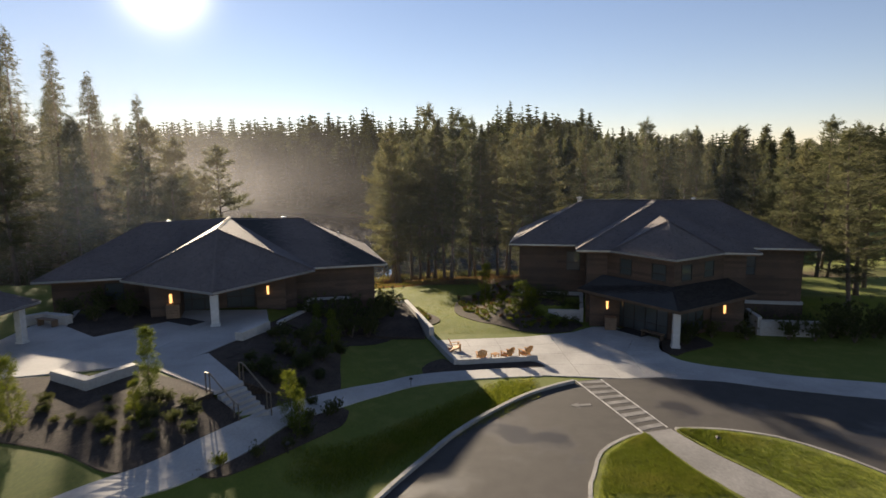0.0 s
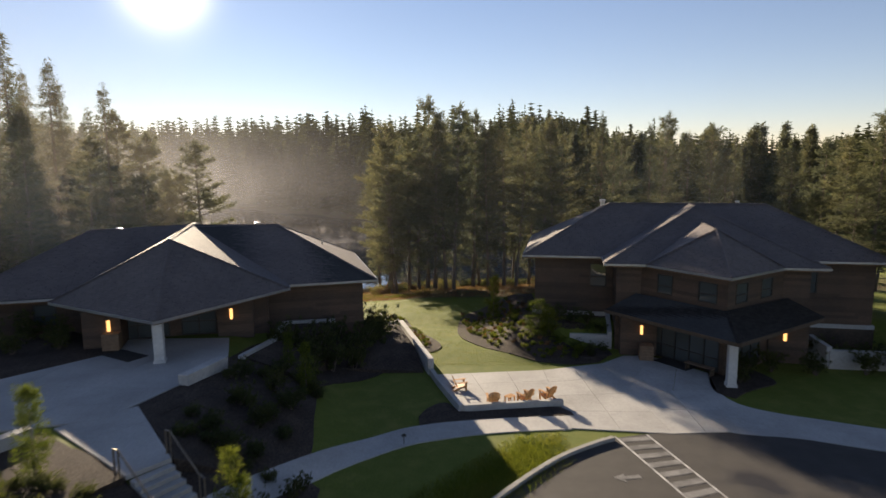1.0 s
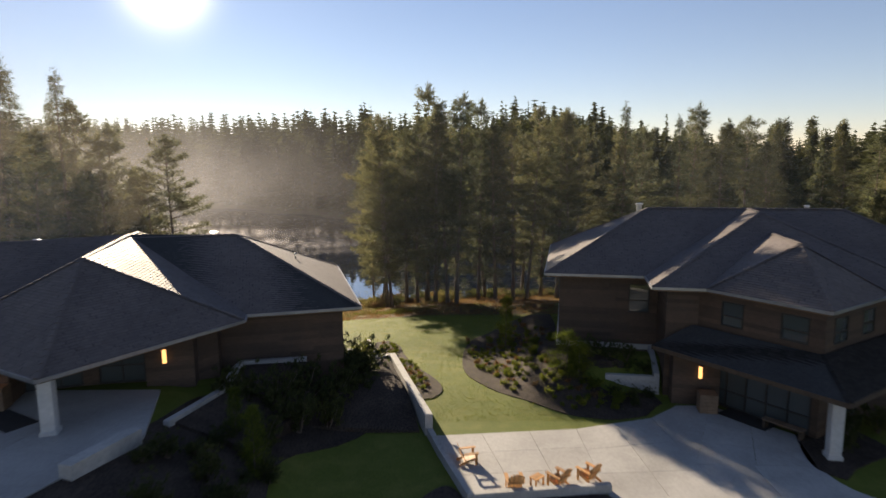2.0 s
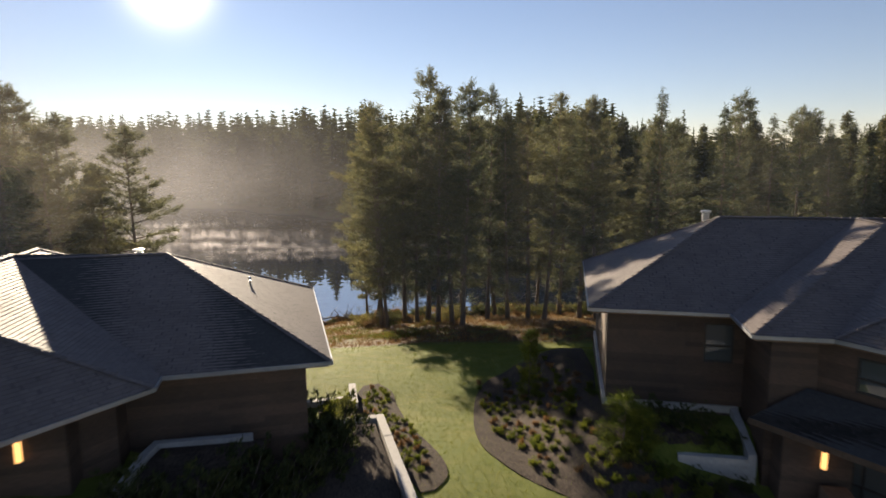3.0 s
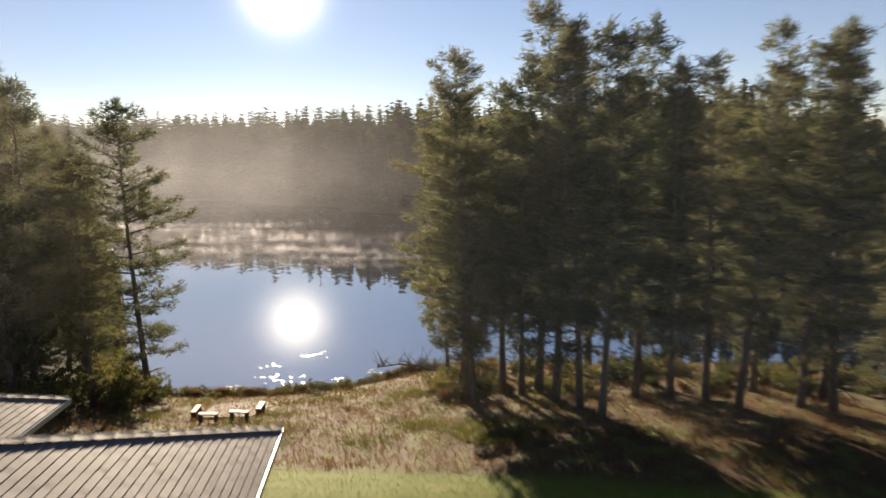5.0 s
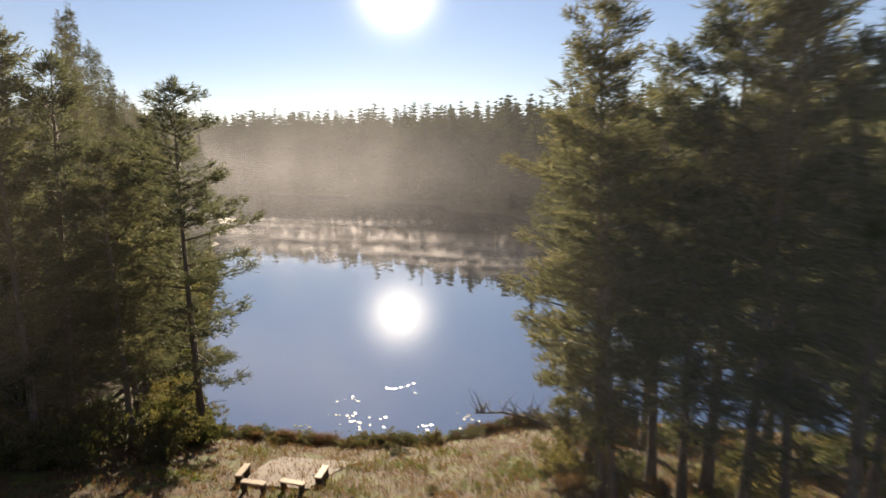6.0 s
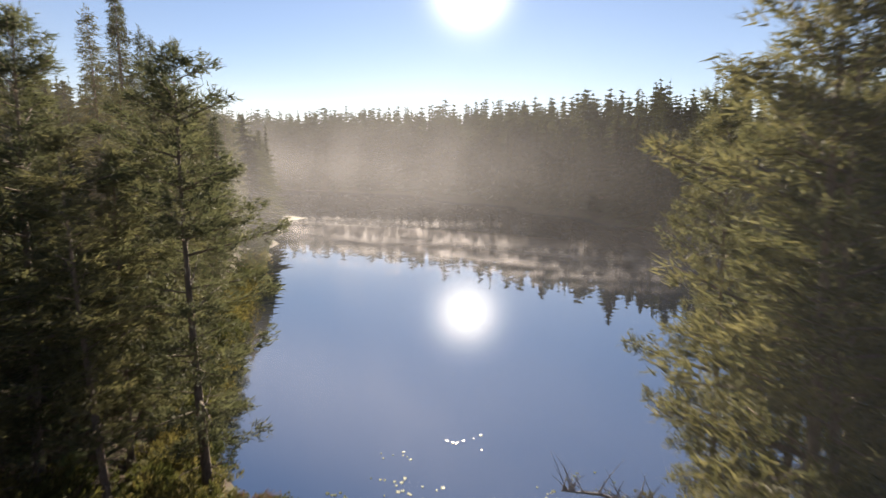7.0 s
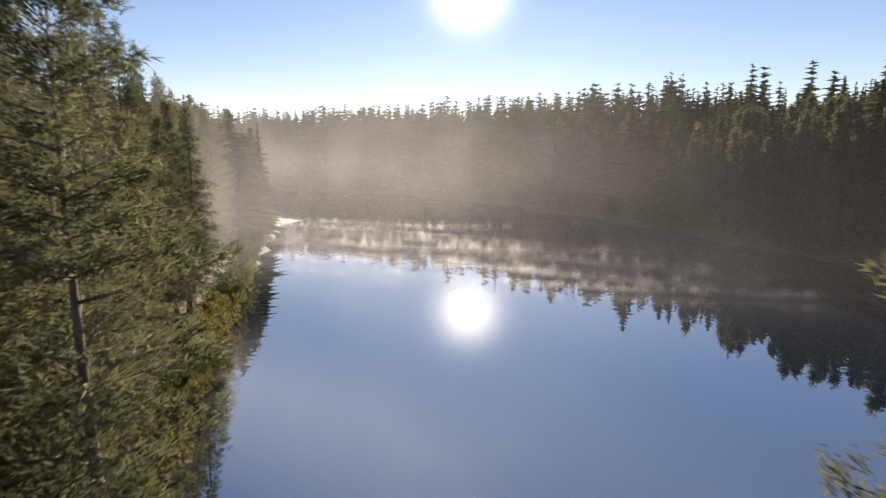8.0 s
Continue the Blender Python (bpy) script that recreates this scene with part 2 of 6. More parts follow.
def asphalt_material():
    """Weathered asphalt with damp, darker and smoother patches."""
    m, nt, b = nodes_of("asphalt")
    fine, mid, big = noise_tex(nt, 30, 6, 0.7), noise_tex(nt, 1.3, 5, 0.6), noise_tex(nt, 0.22, 4, 0.55)
    c = ramp_of(nt, fine.outputs[0], [(0.3, (0.030, 0.026, 0.0235)), (0.7, (0.058, 0.051, 0.046))]).outputs[0]
    c = mixed(nt, c, ramp_of(nt, mid.outputs[0], [(0.35, (0.8,) * 3), (0.65, (1.08,) * 3)]).outputs[0], 1.0, "MULTIPLY")
    damp = ramp_of(nt, big.outputs[0], [(0.52, (0, 0, 0)), (0.62, (1, 1, 1))]).outputs[0]
    c = mixed(nt, c, mixed(nt, c, (0.66, 0.67, 0.72), 1.0, "MULTIPLY"), damp)
    nt.links.new(c, b.inputs["Base Color"])
    r = nt.nodes.new("ShaderNodeMapRange")
    r.inputs["To Min"].default_value, r.inputs["To Max"].default_value = 0.85, 0.5
    nt.links.new(damp, r.inputs[0])
    nt.links.new(r.outputs[0], b.inputs["Roughness"])
    bump_of(nt, b, fine.outputs[0], 0.5, 0.006)
    return m


ASPHALT = asphalt_material()
PAINT_LINE = surface("road_paint", (0.35, 0.34, 0.33), (0.55, 0.54, 0.52), 22, 1.5, 0.7, 0.2, 0.002, 0.5)
TILE = surface("roof_tile_slate_grey", (0.112, 0.095, 0.091), (0.165, 0.141, 0.136), 26, 0.5, 0.66, 0.15, 0.003, 0.15, spec=0.27, vary="shingle")
DECK = surface("roof_deck", (0.03, 0.03, 0.032), (0.05, 0.05, 0.05), 8, 0.5, 0.9)
GUTTER = surface("gutter_metal", (0.32, 0.33, 0.35), (0.42, 0.43, 0.45), 5, 0.6, 0.35, 0.05, 0.002, 0.12, metal=0.6)
SIDING = surface("stained_cedar_board", (0.055, 0.035, 0.023), (0.115, 0.071, 0.046), 5, 0.4, 0.72, 0.3, 0.004, 0.3, vary="island", stretch=(1, 1, 8))
SOFFIT = surface("soffit_board", (0.16, 0.105, 0.065), (0.25, 0.165, 0.105), 6, 0.5, 0.75, 0.2, 0.003)
FRAME = surface("dark_bronze_frame", (0.03, 0.027, 0.025), (0.05, 0.045, 0.04), 10, 1, 0.5, 0.05, 0.002, metal=0.3)
WHITE = surface("white_painted_post", (0.46, 0.455, 0.44), (0.6, 0.59, 0.57), 6, 0.8, 0.6, 0.1, 0.003, 0.12)
CEDAR = surface("honey_cedar", (0.42, 0.21, 0.075), (0.62, 0.34, 0.13), 7, 1.0, 0.55, 0.25, 0.003, 0.2, vary="object", stretch=(1, 6, 1))
BENCH_WOOD = surface("pale_bench_timber", (0.34, 0.22, 0.125), (0.50, 0.34, 0.20), 7, 1.0, 0.6, 0.25, 0.003, 0.2)
DARK_WOOD = surface("dark_timber", (0.06, 0.04, 0.025), (0.11, 0.075, 0.05), 8, 1, 0.8, 0.3, 0.004)
STEEL = surface("galvanised_steel", (0.45, 0.46, 0.47), (0.6, 0.61, 0.62), 8, 1.2, 0.35, 0.05, 0.001, 0.1, metal=0.9)
RAIL = surface("bronze_handrail", (0.16, 0.13, 0.10), (0.24, 0.20, 0.16), 8, 1.2, 0.45, 0.05, 0.001, 0.1, metal=0.7)
BARK = surface("conifer_bark", (0.09, 0.07, 0.055), (0.22, 0.17, 0.135), 7, 0.8, 0.95, 0.9, 0.03, 0.3, stretch=(2, 2, 0.5))
DEADWOOD = surface("grey_deadwood", (0.13, 0.11, 0.09), (0.25, 0.22, 0.19), 8, 1, 0.9, 0.6, 0.01)
MAT = surface("door_mat_fibre", (0.02, 0.019, 0.018), (0.045, 0.042, 0.04), 60, 2, 0.95, 0.5, 0.004)
BAR_PAINT = surface("worn_bar_paint", (0.12, 0.115, 0.11), (0.26, 0.25, 0.24), 25, 1.2, 0.75, 0.2, 0.002, 0.5)
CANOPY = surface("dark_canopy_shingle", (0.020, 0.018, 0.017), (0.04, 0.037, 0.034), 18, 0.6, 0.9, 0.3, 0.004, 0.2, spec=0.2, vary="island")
LAMP = glowing("lamp_glow", (1.0, 0.50, 0.17), 0.75)
PINE = leaf_material("pine_needles", (0.064, 0.073, 0.050), (0.130, 0.132, 0.088), (0.150, 0.140, 0.086), 0.5)
SPRUCE = leaf_material("spruce_needles", (0.048, 0.056, 0.040), (0.104, 0.108, 0.070), (0.130, 0.120, 0.070), 0.44)
FAR_LEAF = leaf_material("far_conifers", (0.036, 0.045, 0.024), (0.075, 0.083, 0.05), (0.09, 0.09, 0.05), 0.3, 0.3)
SHRUB = leaf_material("shrub_leaves", (0.05, 0.075, 0.014), (0.17, 0.19, 0.035), (0.24, 0.22, 0.05), 0.42)
DARK_SHRUB = leaf_material("dark_shrub_leaves", (0.040, 0.052, 0.024), (0.10, 0.108, 0.044), (0.14, 0.13, 0.052), 0.42)
WILD_LEAF = leaf_material("wild_undergrowth", (0.07, 0.072, 0.032), (0.19, 0.172, 0.08), (0.25, 0.20, 0.10), 0.46, 0.7)
DRY_GRASS = leaf_material("dry_grass", (0.11, 0.064, 0.036), (0.26, 0.162, 0.092), (0.12, 0.13, 0.04), 0.3)
BLADE = leaf_material("grass_blades", (0.068, 0.096, 0.014), (0.178, 0.204, 0.034), (0.235, 0.215, 0.058), 0.46, 0.7)
LILY = surface("lily_pad", (0.10, 0.14, 0.05), (0.22, 0.24, 0.10), 9, 2, 0.25, 0.1, 0.003)


# ---- building helpers ----
def mesh_of(name, verts, faces, material=None, smooth=False):
    me = bpy.data.meshes.new(name)
    me.from_pydata([tuple(v) for v in verts], [], [tuple(f) for f in faces])
    if material:
        me.materials.append(material)
    if smooth:
        me.shade_smooth()
    me.update()
    return me


def piece(name, verts, faces, material, parent=None, label="", smooth=False):
    """One mesh object; under a thing where parent is given."""
    ob = new(name, mesh_of(name, verts, faces, material, smooth))
    if parent:
        ob.parent = parent
    return tagged(ob, label)


def thing(name, m, label, category, group="", kind=""):
    ob = new(name)
    ob.empty_display_size = 0.3
    ob.matrix_world = m
    return tagged(ob, label, category, group, kind)


class Soup:
    """Gathers verts and faces of one mesh."""

    def __init__(self):
        self.v, self.f = [], []

    def poly(self, pts):
        n = len(self.v)
        self.v += [tuple(p) for p in pts]
        self.f.append(tuple(range(n, n + len(pts))))

    def hexa(self, low, high):
        """A solid between a lower and an upper ring of the same number of points."""
        n, k = len(self.v), len(low)
        self.v += [tuple(p) for p in low] + [tuple(p) for p in high]
        self.f.append(tuple(range(n + k - 1, n - 1, -1)))
        self.f.append(tuple(range(n + k, n + 2 * k)))
        for i in range(k):
            j = (i + 1) % k
            self.f.append((n + i, n + j, n + k + j, n + k + i))

    def box(self, x0, y0, z0, x1, y1, z1, bevel=0.0):
        if bevel:
            b = bevel
            ring = [(x0 + b, y0), (x1 - b, y0), (x1, y0 + b), (x1, y1 - b), (x1 - b, y1), (x0 + b, y1), (x0, y1 - b), (x0, y0 + b)]
            cx, cy = (x0 + x1) / 2, (y0 + y1) / 2
            self.hexa([(*p, z0) for p in ring], [(*p, z1 - b) for p in ring])
            top = [(cx + (px - cx) * (1 - 2 * b / (x1 - x0)), cy + (py - cy) * (1 - 2 * b / (y1 - y0))) for px, py in ring]
            self.hexa([(*p, z1 - b) for p in ring], [(*p, z1) for p in top])
        else:
            ring = [(x0, y0), (x1, y0), (x1, y1), (x0, y1)]
            self.hexa([(*p, z0) for p in ring], [(*p, z1) for p in ring])

    def beam(self, a, b, w, h):
        """A bar from a to b, w wide and h high."""
        a, b = Vector(a), Vector(b)
        d = (b - a).normalized()
        side = d.cross(Vector((0, 0, 1)))
        side = side.normalized() if side.length > 1e-4 else Vector((1, 0, 0))
        up = side.cross(d)
        off = [(-w / 2, -h / 2), (w / 2, -h / 2), (w / 2, h / 2), (-w / 2, h / 2)]
        self.hexa([a + side * s + up * t for s, t in off], [b + side * s + up * t for s, t in off])

    def tube(self, pts, radii, sides=8):
        pts = [Vector(p) for p in pts]
        n0 = len(self.v)
        for i, p in enumerate(pts):
            d = (pts[min(i + 1, len(pts) - 1)] - pts[max(i - 1, 0)]).normalized()
            s = d.cross(Vector((0.31, 0.95, 0.05)))
            s = s.normalized() if s.length > 1e-3 else Vector((1, 0, 0))
            t = d.cross(s)
            for k in range(sides):
                a = 2 * math.pi * k / sides
                self.v.append(tuple(p + (s * math.cos(a) + t * math.sin(a)) * radii[i]))
        for i in range(len(pts) - 1):
            for k in range(sides):
                j = (k + 1) % sides
                self.f.append((n0 + i * sides + k, n0 + i * sides + j, n0 + (i + 1) * sides + j, n0 + (i + 1) * sides + k))
        self.f.append(tuple(n0 + k for k in range(sides))[::-1])
        self.f.append(tuple(n0 + (len(pts) - 1) * sides + k for k in range(sides)))

    def put(self, name, material, parent=None, label="", smooth=False):
        return piece(name, self.v, self.f, material, parent, label, smooth)


# ---- the lie of the land ----
LAKE_Z = -6.7
LAKE = [(-30, 84.0), (-22, 85.2), (-16.5, 87.5), (-13, 91.5), (-7, 94), (2, 95.5), (12, 97), (22, 94.5), (36, 96), (52, 101), (58, 112), (44, 138),
        (18, 166), (-6, 190), (-26, 212), (-52, 238), (-84, 266), (-128, 296), (-180, 300), (-240, 300), (-262, 284), (-200, 262),
        (-172, 232), (-150, 204), (-131, 203), (-106, 172), (-83, 143), (-63.5, 119), (-45.8, 97.5), (-37.5, 87.5)]
LAKE_V = np.array(LAKE, float)


def lake_distance(x, y):
    """Metres from the lake's edge, minus inside it. Takes arrays."""
    x, y = np.asarray(x, float), np.asarray(y, float)
    best, inside = np.full(x.shape, 1e9), np.zeros(x.shape, bool)
    for (ax, ay), (bx, by) in zip(LAKE_V, np.roll(LAKE_V, -1, 0)):
        ex, ey = bx - ax, by - ay
        t = np.clip(((x - ax) * ex + (y - ay) * ey) / (ex * ex + ey * ey), 0, 1)
        best = np.minimum(best, np.hypot(x - ax - t * ex, y - ay - t * ey))
        cross = (ay > y) != (by > y)
        inside ^= cross & (x < ax + (y - ay) / np.where(by == ay, 1e-9, by - ay) * ex)
    return np.where(inside, -best, best)


def smooth(a, b, x):
    t = np.clip((np.asarray(x, float) - a) / (b - a), 0, 1)
    return t * t * (3 - 2 * t)


def height(x, y):
    """The ground's height."""
    x, y = np.asarray(x, float), np.asarray(y, float)
    z = -0.7 * smooth(44, 57, y) - 0.8 * smooth(56, 68, y)
    d = -x - np.maximum(0, y - 34) * 0.2
    z = z + 2.5 * smooth(3, 11.5, d) * (1 - smooth(50, 66, y)) * smooth(2, 26, y)
    z = z + 1.5 * smooth(2.5, 6.5, x) * smooth(42.5, 47, y) * (1 - smooth(58, 66, y)) * (1 - smooth(6.6, 8.4, x) * (1 - smooth(45.7, 46.1, y)))
    sd = lake_distance(x, y)
    z = z + smooth(105, 150, y) * (3 + 13 * smooth(15, 130, sd)) * (1 - smooth(35, 90, x))
    near = LAKE_Z + 0.1 + (z - LAKE_Z - 0.1) * np.clip(sd / 25.0, 0, 1) ** 0.85
    z = np.where(y > 62, near * smooth(62, 70, y) + z * (1 - smooth(62, 70, y)), z)
    return np.where(sd < 0, LAKE_Z + 0.1 + 0.3 * np.maximum(sd, -7), z)


def hgt(x, y):
    return float(height(x, y))


def lines(a, b, step, far_a, far_b):
    mid = list(np.arange(a, b + 0.01, step))
    lo, hi, s = [], [], step
    x = a
    while x > far_a:
        s *= 1.22
        x -= s
        lo.append(x)
    x, s = b, step
    while x < far_b:
        s *= 1.22
        x += s
        hi.append(x)
    return np.array(lo[::-1] + mid + hi)


def build_ground():
    xs, ys = lines(-40, 36, 0.8, -2600, 2600), lines(2, 104, 0.8, -400, 3400)
    gx, gy = np.meshgrid(xs, ys)
    gz = height(gx, gy)
    bump = np.array([noise.noise((a * 0.35, b * 0.35, 0.0)) for a, b in zip(gx.ravel(), gy.ravel())]).reshape(gx.shape)
    gz = gz + bump * 0.10 * smooth(64, 72, gy)
    nx, ny = len(xs), len(ys)
    verts = np.stack([gx, gy, gz], -1).reshape(-1, 3).tolist()
    faces = [(j * nx + i, j * nx + i + 1, (j + 1) * nx + i + 1, (j + 1) * nx + i) for j in range(ny - 1) for i in range(nx - 1)]
    ob = piece("ground", verts, faces, GROUND, smooth=True)
    tagged(ob, "mown lawn running down to a dry grassy lake bank", "ground", kind="structure")


build_ground()


def build_lake():
    s = Soup()
    s.poly([(x, y, LAKE_Z) for x, y in [(-330, 60), (90, 60), (90, 330), (-330, 330)]])
    tagged(s.put("water", WATER), "still lake mirroring the morning sky and trees", "lake", kind="structure")


build_lake()


def spline(pts, n):
    """n points along a smooth line through pts."""
    p = np.array([pts[0], *pts, pts[-1]], float)
    out = []
    segs = len(pts) - 1
    for k in range(n):
        t = k / (n - 1) * segs
        i = min(int(t), segs - 1)
        f = t - i
        a, b, c, d = p[i], p[i + 1], p[i + 2], p[i + 3]
        out.append(0.5 * (2 * b + (c - a) * f + (2 * a - 5 * b + 4 * c - d) * f * f + (3 * b - a - 3 * c + d) * f ** 3))
    return out


def loft(name, left, right, material, label, category, n=40, across=4, lift=0.05, kind="structure", drop=0.15, flat=None):
    """A draped sheet with turned-down edges between two lines on the plan."""
    a, b = spline(left, n), spline(right, n)
    s = Soup()
    w = across + 1
    for p, q in zip(a, b):
        for k in range(w):
            m = p + (q - p) * k / across
            s.v.append((m[0], m[1], (hgt(*m[:2]) if flat is None else flat) + lift))
    for i in range(n - 1):
        for k in range(across):
            s.f.append((i * w + k, i * w + k + 1, (i + 1) * w + k + 1, (i + 1) * w + k))
    edge = [i * w for i in range(n)] + [(n - 1) * w + k for k in range(1, w)] + [i * w + across for i in range(n - 2, -1, -1)] + [k for k in range(across - 1, 0, -1)]
    base = len(s.v)
    s.v += [(s.v[i][0], s.v[i][1], s.v[i][2] - drop) for i in edge]
    m = len(edge)
    for i in range(m):
        j = (i + 1) % m
        s.f.append((edge[i], edge[j], base + j, base + i))
    ob = s.put(name, material)
    return tagged(ob, label, category, kind=kind)


def kerb(name, line, n, width, high, label):
    """A kerb stone line, as separate stones end to end."""
    pts = spline(line, n)
    root = thing(name, pose(0, 0, 0), label, "kerb", kind="structure")
    for a, b in zip(pts, pts[1:]):
        a, b = Vector((*a, 0)), Vector((*b, 0))
        d = (b - a).normalized()
        s = Vector((-d.y, d.x, 0)) * width
        a2, b2 = a + d * 0.003, b - d * 0.003
        q = Soup()
        za, zb = hgt(a.x, a.y), hgt(b.x, b.y)
        ring = [(a2, za), (b2, zb), (b2 + s, zb), (a2 + s, za)]
        q.hexa([(p.x, p.y, z - 0.1) for p, z in ring], [(p.x, p.y, z + high - 0.02) for p, z in ring])
        c = (a2 + b2 + s) / 2
        q.hexa([(p.x, p.y, z + high - 0.02) for p, z in ring], [(c.x + (p.x - c.x) * 0.985, c.y + (p.y - c.y) * 0.985, z + high) for p, z in ring])
        q.put("kerb_stone", KERB, root)
    return root


# road, kerbs, island
loft("road", [(-15.9, 2), (-7.4, 10.3), (-2.55, 20.4), (0.62, 26.0), (3.9, 29.85), (7.2, 32.3), (13, 32.9), (18.5, 30.7), (24, 28.9), (34, 26), (60, 20)],
     [(-4, -8), (0.5, 2), (3.4, 12), (5.2, 18.5), (6.9, 22.2), (9.5, 24.6), (13, 24.2), (16.2, 21.8), (18.4, 17), (26, 8), (44, -8)],
     ASPHALT, "dark grey asphalt drive curving round a grass island", "road", 60, 10, 0.03)
kerb("kerb", [(-15.9, 2.0), (-7.5, 10.4), (-2.75, 20.2), (-0.92, 23.6), (0.45, 25.95), (2.2, 28.2), (4.3, 30.4), (6.1, 31.7), (7.15, 32.25)], 34, -0.2, 0.19, "pale concrete kerb along the lawn strip")
ISLAND_EDGE = [(3.2, 9), (4.4, 15), (5.2, 20.5), (5.7, 22), (6.5, 23.9), (7.9, 25.2), (8.85, 25.66)]
ISLAND_EDGE_B = [(10.5, 26.1), (11.6, 26.1), (13.2, 25.8), (15.1, 24.8), (17.2, 21.9), (18.6, 17), (19.6, 10)]
kerb("kerb", ISLAND_EDGE, 16, -0.16, 0.15, "pale concrete kerb round the grass island")
kerb("kerb", ISLAND_EDGE_B, 16, -0.16, 0.15, "pale concrete kerb round the grass island")
loft("grass_island", [(3.35, 9), (4.55, 15), (5.36, 20.5), (5.86, 21.95), (6.62, 23.8), (7.95, 25.05), (8.9, 25.5)],
     [(14.6, 9), (13.4, 15), (10.75, 20.4), (10.35, 21.3), (9.95, 22.2), (9.5, 23.7), (9.05, 25.3)], LAWN, "sunlit grass island beside the drive", "lawn", 36, 6, 0.13)
loft("grass_island", [(16.5, 9), (15.2, 15), (12.85, 20.4), (12.2, 21.9), (11.3, 23.6), (10.85, 24.8), (10.5, 25.9)],
     [(19.4, 10), (18.4, 17), (17.0, 21.8), (15.0, 24.65), (13.1, 25.65), (11.7, 25.93), (10.7, 25.98)], LAWN, "sunlit grass island beside the drive", "lawn", 36, 6, 0.13)
loft("island_path", [(14.6, 9), (13.4, 15), (10.75, 20.4), (10.3, 21.4), (9.95, 22.2), (9.5, 23.7), (8.95, 25.7)],
     [(16.5, 9), (15.2, 15), (12.85, 20.4), (12.2, 21.9), (11.3, 23.6), (10.85, 24.6), (10.3, 26.05)], OLD_CONCRETE, "grey concrete footpath crossing the grass island", "path", 36, 3, 0.10)

# footpaths and forecourts
loft("footpath", [(-25, 5), (-18, 12.2), (-12.7, 17.5), (-10.5, 19.4), (-9.3, 21.7), (-8.3, 24.1), (-6.8, 27.6), (-4.8, 31.1), (-2.6, 33.1), (-0.8, 33.9), (1.2, 34.3), (3.2, 34.55), (5.62, 34.68)],
     [(-23.4, 4), (-16.2, 11.4), (-10.4, 17.4), (-8.8, 19.2), (-7.6, 21.8), (-6.7, 25.0), (-5.1, 28.1), (-3.7, 30.2), (-1.8, 31.75), (-0.1, 32.4), (1.7, 32.85), (3.6, 33.1), (5.62, 33.25)],
     CONCRETE, "pale concrete footpath curving between lawn strips", "path", 80, 3, 0.05)
loft("footpath", [(14.2, 37.7), (14.3, 36.5), (14.75, 35.6), (15.9, 34.75), (17.4, 34.05), (19.9, 32.9), (24.2, 31.6), (34, 28.6), (60, 22.5)],
     [(13.2, 37.9), (12.9, 36.0), (12.7, 34.0), (12.6, 32.8), (15.4, 32.1), (18.5, 30.8), (22.8, 29.3), (33.5, 26.3), (60, 20.2)], CONCRETE, "pale concrete footpath beside the drive", "path", 40, 3, 0.042)


def slab_field(name, corners, nu, nv, label, z, material=CONCRETE):
    """A paved forecourt of cast slabs with narrow joints, from four boundary points and their straight joints."""
    root = thing(name, pose(0, 0, 0), label, "paving", kind="structure")
    a, b, c, d = (Vector((*p, 0)) for p in corners)
    gap = 0.012
    for i in range(nu):
        for j in range(nv):
            def at(s, t):
                return (a * (1 - s) + b * s) * (1 - t) + (d * (1 - s) + c * s) * t
            q = [at(i / nu, j / nv), at((i + 1) / nu, j / nv), at((i + 1) / nu, (j + 1) / nv), at(i / nu, (j + 1) / nv)]
            m = sum(q, Vector()) / 4
            k = [p + (m - p).normalized() * gap for p in q]
            s = Soup()
            s.hexa([(p.x, p.y, z - 0.1) for p in k], [(p.x, p.y, z + 0.05) for p in k])
            s.put("slab", material, root)
    return root


slab_field("forecourt", [(0.75, 35.45), (5.62, 35.95), (5.6, 41.1), (-0.75, 40.5)], 3, 3, "pale concrete slab forecourt with garden chairs", 0.0)
slab_field("forecourt", [(5.6, 33.35), (10.0, 32.7), (9.3, 42.2), (5.6, 41.1)], 2, 4, "pale concrete slab forecourt leading to the house", 0.0)
slab_field("forecourt", [(10.0, 32.7), (13.0, 32.85), (13.9, 37.7), (9.6, 37.9)], 2, 2, "pale concrete slab forecourt leading to the house", 0.0)
slab_field("forecourt", [(9.6, 37.9), (14.2, 37.7), (14.9, 40.4), (12.6, 43.6)], 2, 3, "pale concrete slab forecourt at the entrance", 0.0)
slab_field("forecourt", [(9.6, 37.9), (12.6, 43.6), (11.0, 43.6), (9.3, 42.2)], 1, 2, "pale concrete slab forecourt at the entrance", 0.0)
slab_field("terrace", [(-24.5, 25.5), (-13.0, 28.9), (-10.6, 35.4), (-25.8, 40.0)], 4, 4, "pale concrete terrace before the house", 2.52)
slab_field("terrace", [(-12.3, 30.2), (-14.4, 28.2), (-9.95, 24.75), (-9.05, 25.9)], 1, 3, "pale concrete walk from the terrace to the steps", 2.515)
slab_field("terrace", [(-25.8, 40.0), (-10.6, 35.4), (-12.0, 39.6), (-18.0, 39.6)], 3, 2, "pale concrete paving beneath the porch", 2.52)

# crosswalk bars and arrow on the asphalt
def flat_shape(name, pts, z, material, label, category):
    s = Soup()
    s.hexa([(x, y, z - 0.012) for x, y in pts], [(x, y, z) for x, y in pts])
    tagged(s.put(name, material), label, category)


CW = [Vector((7.35, 32.5)), Vector((8.8, 32.65)), Vector((10.25, 26.35)), Vector((8.95, 25.8))]
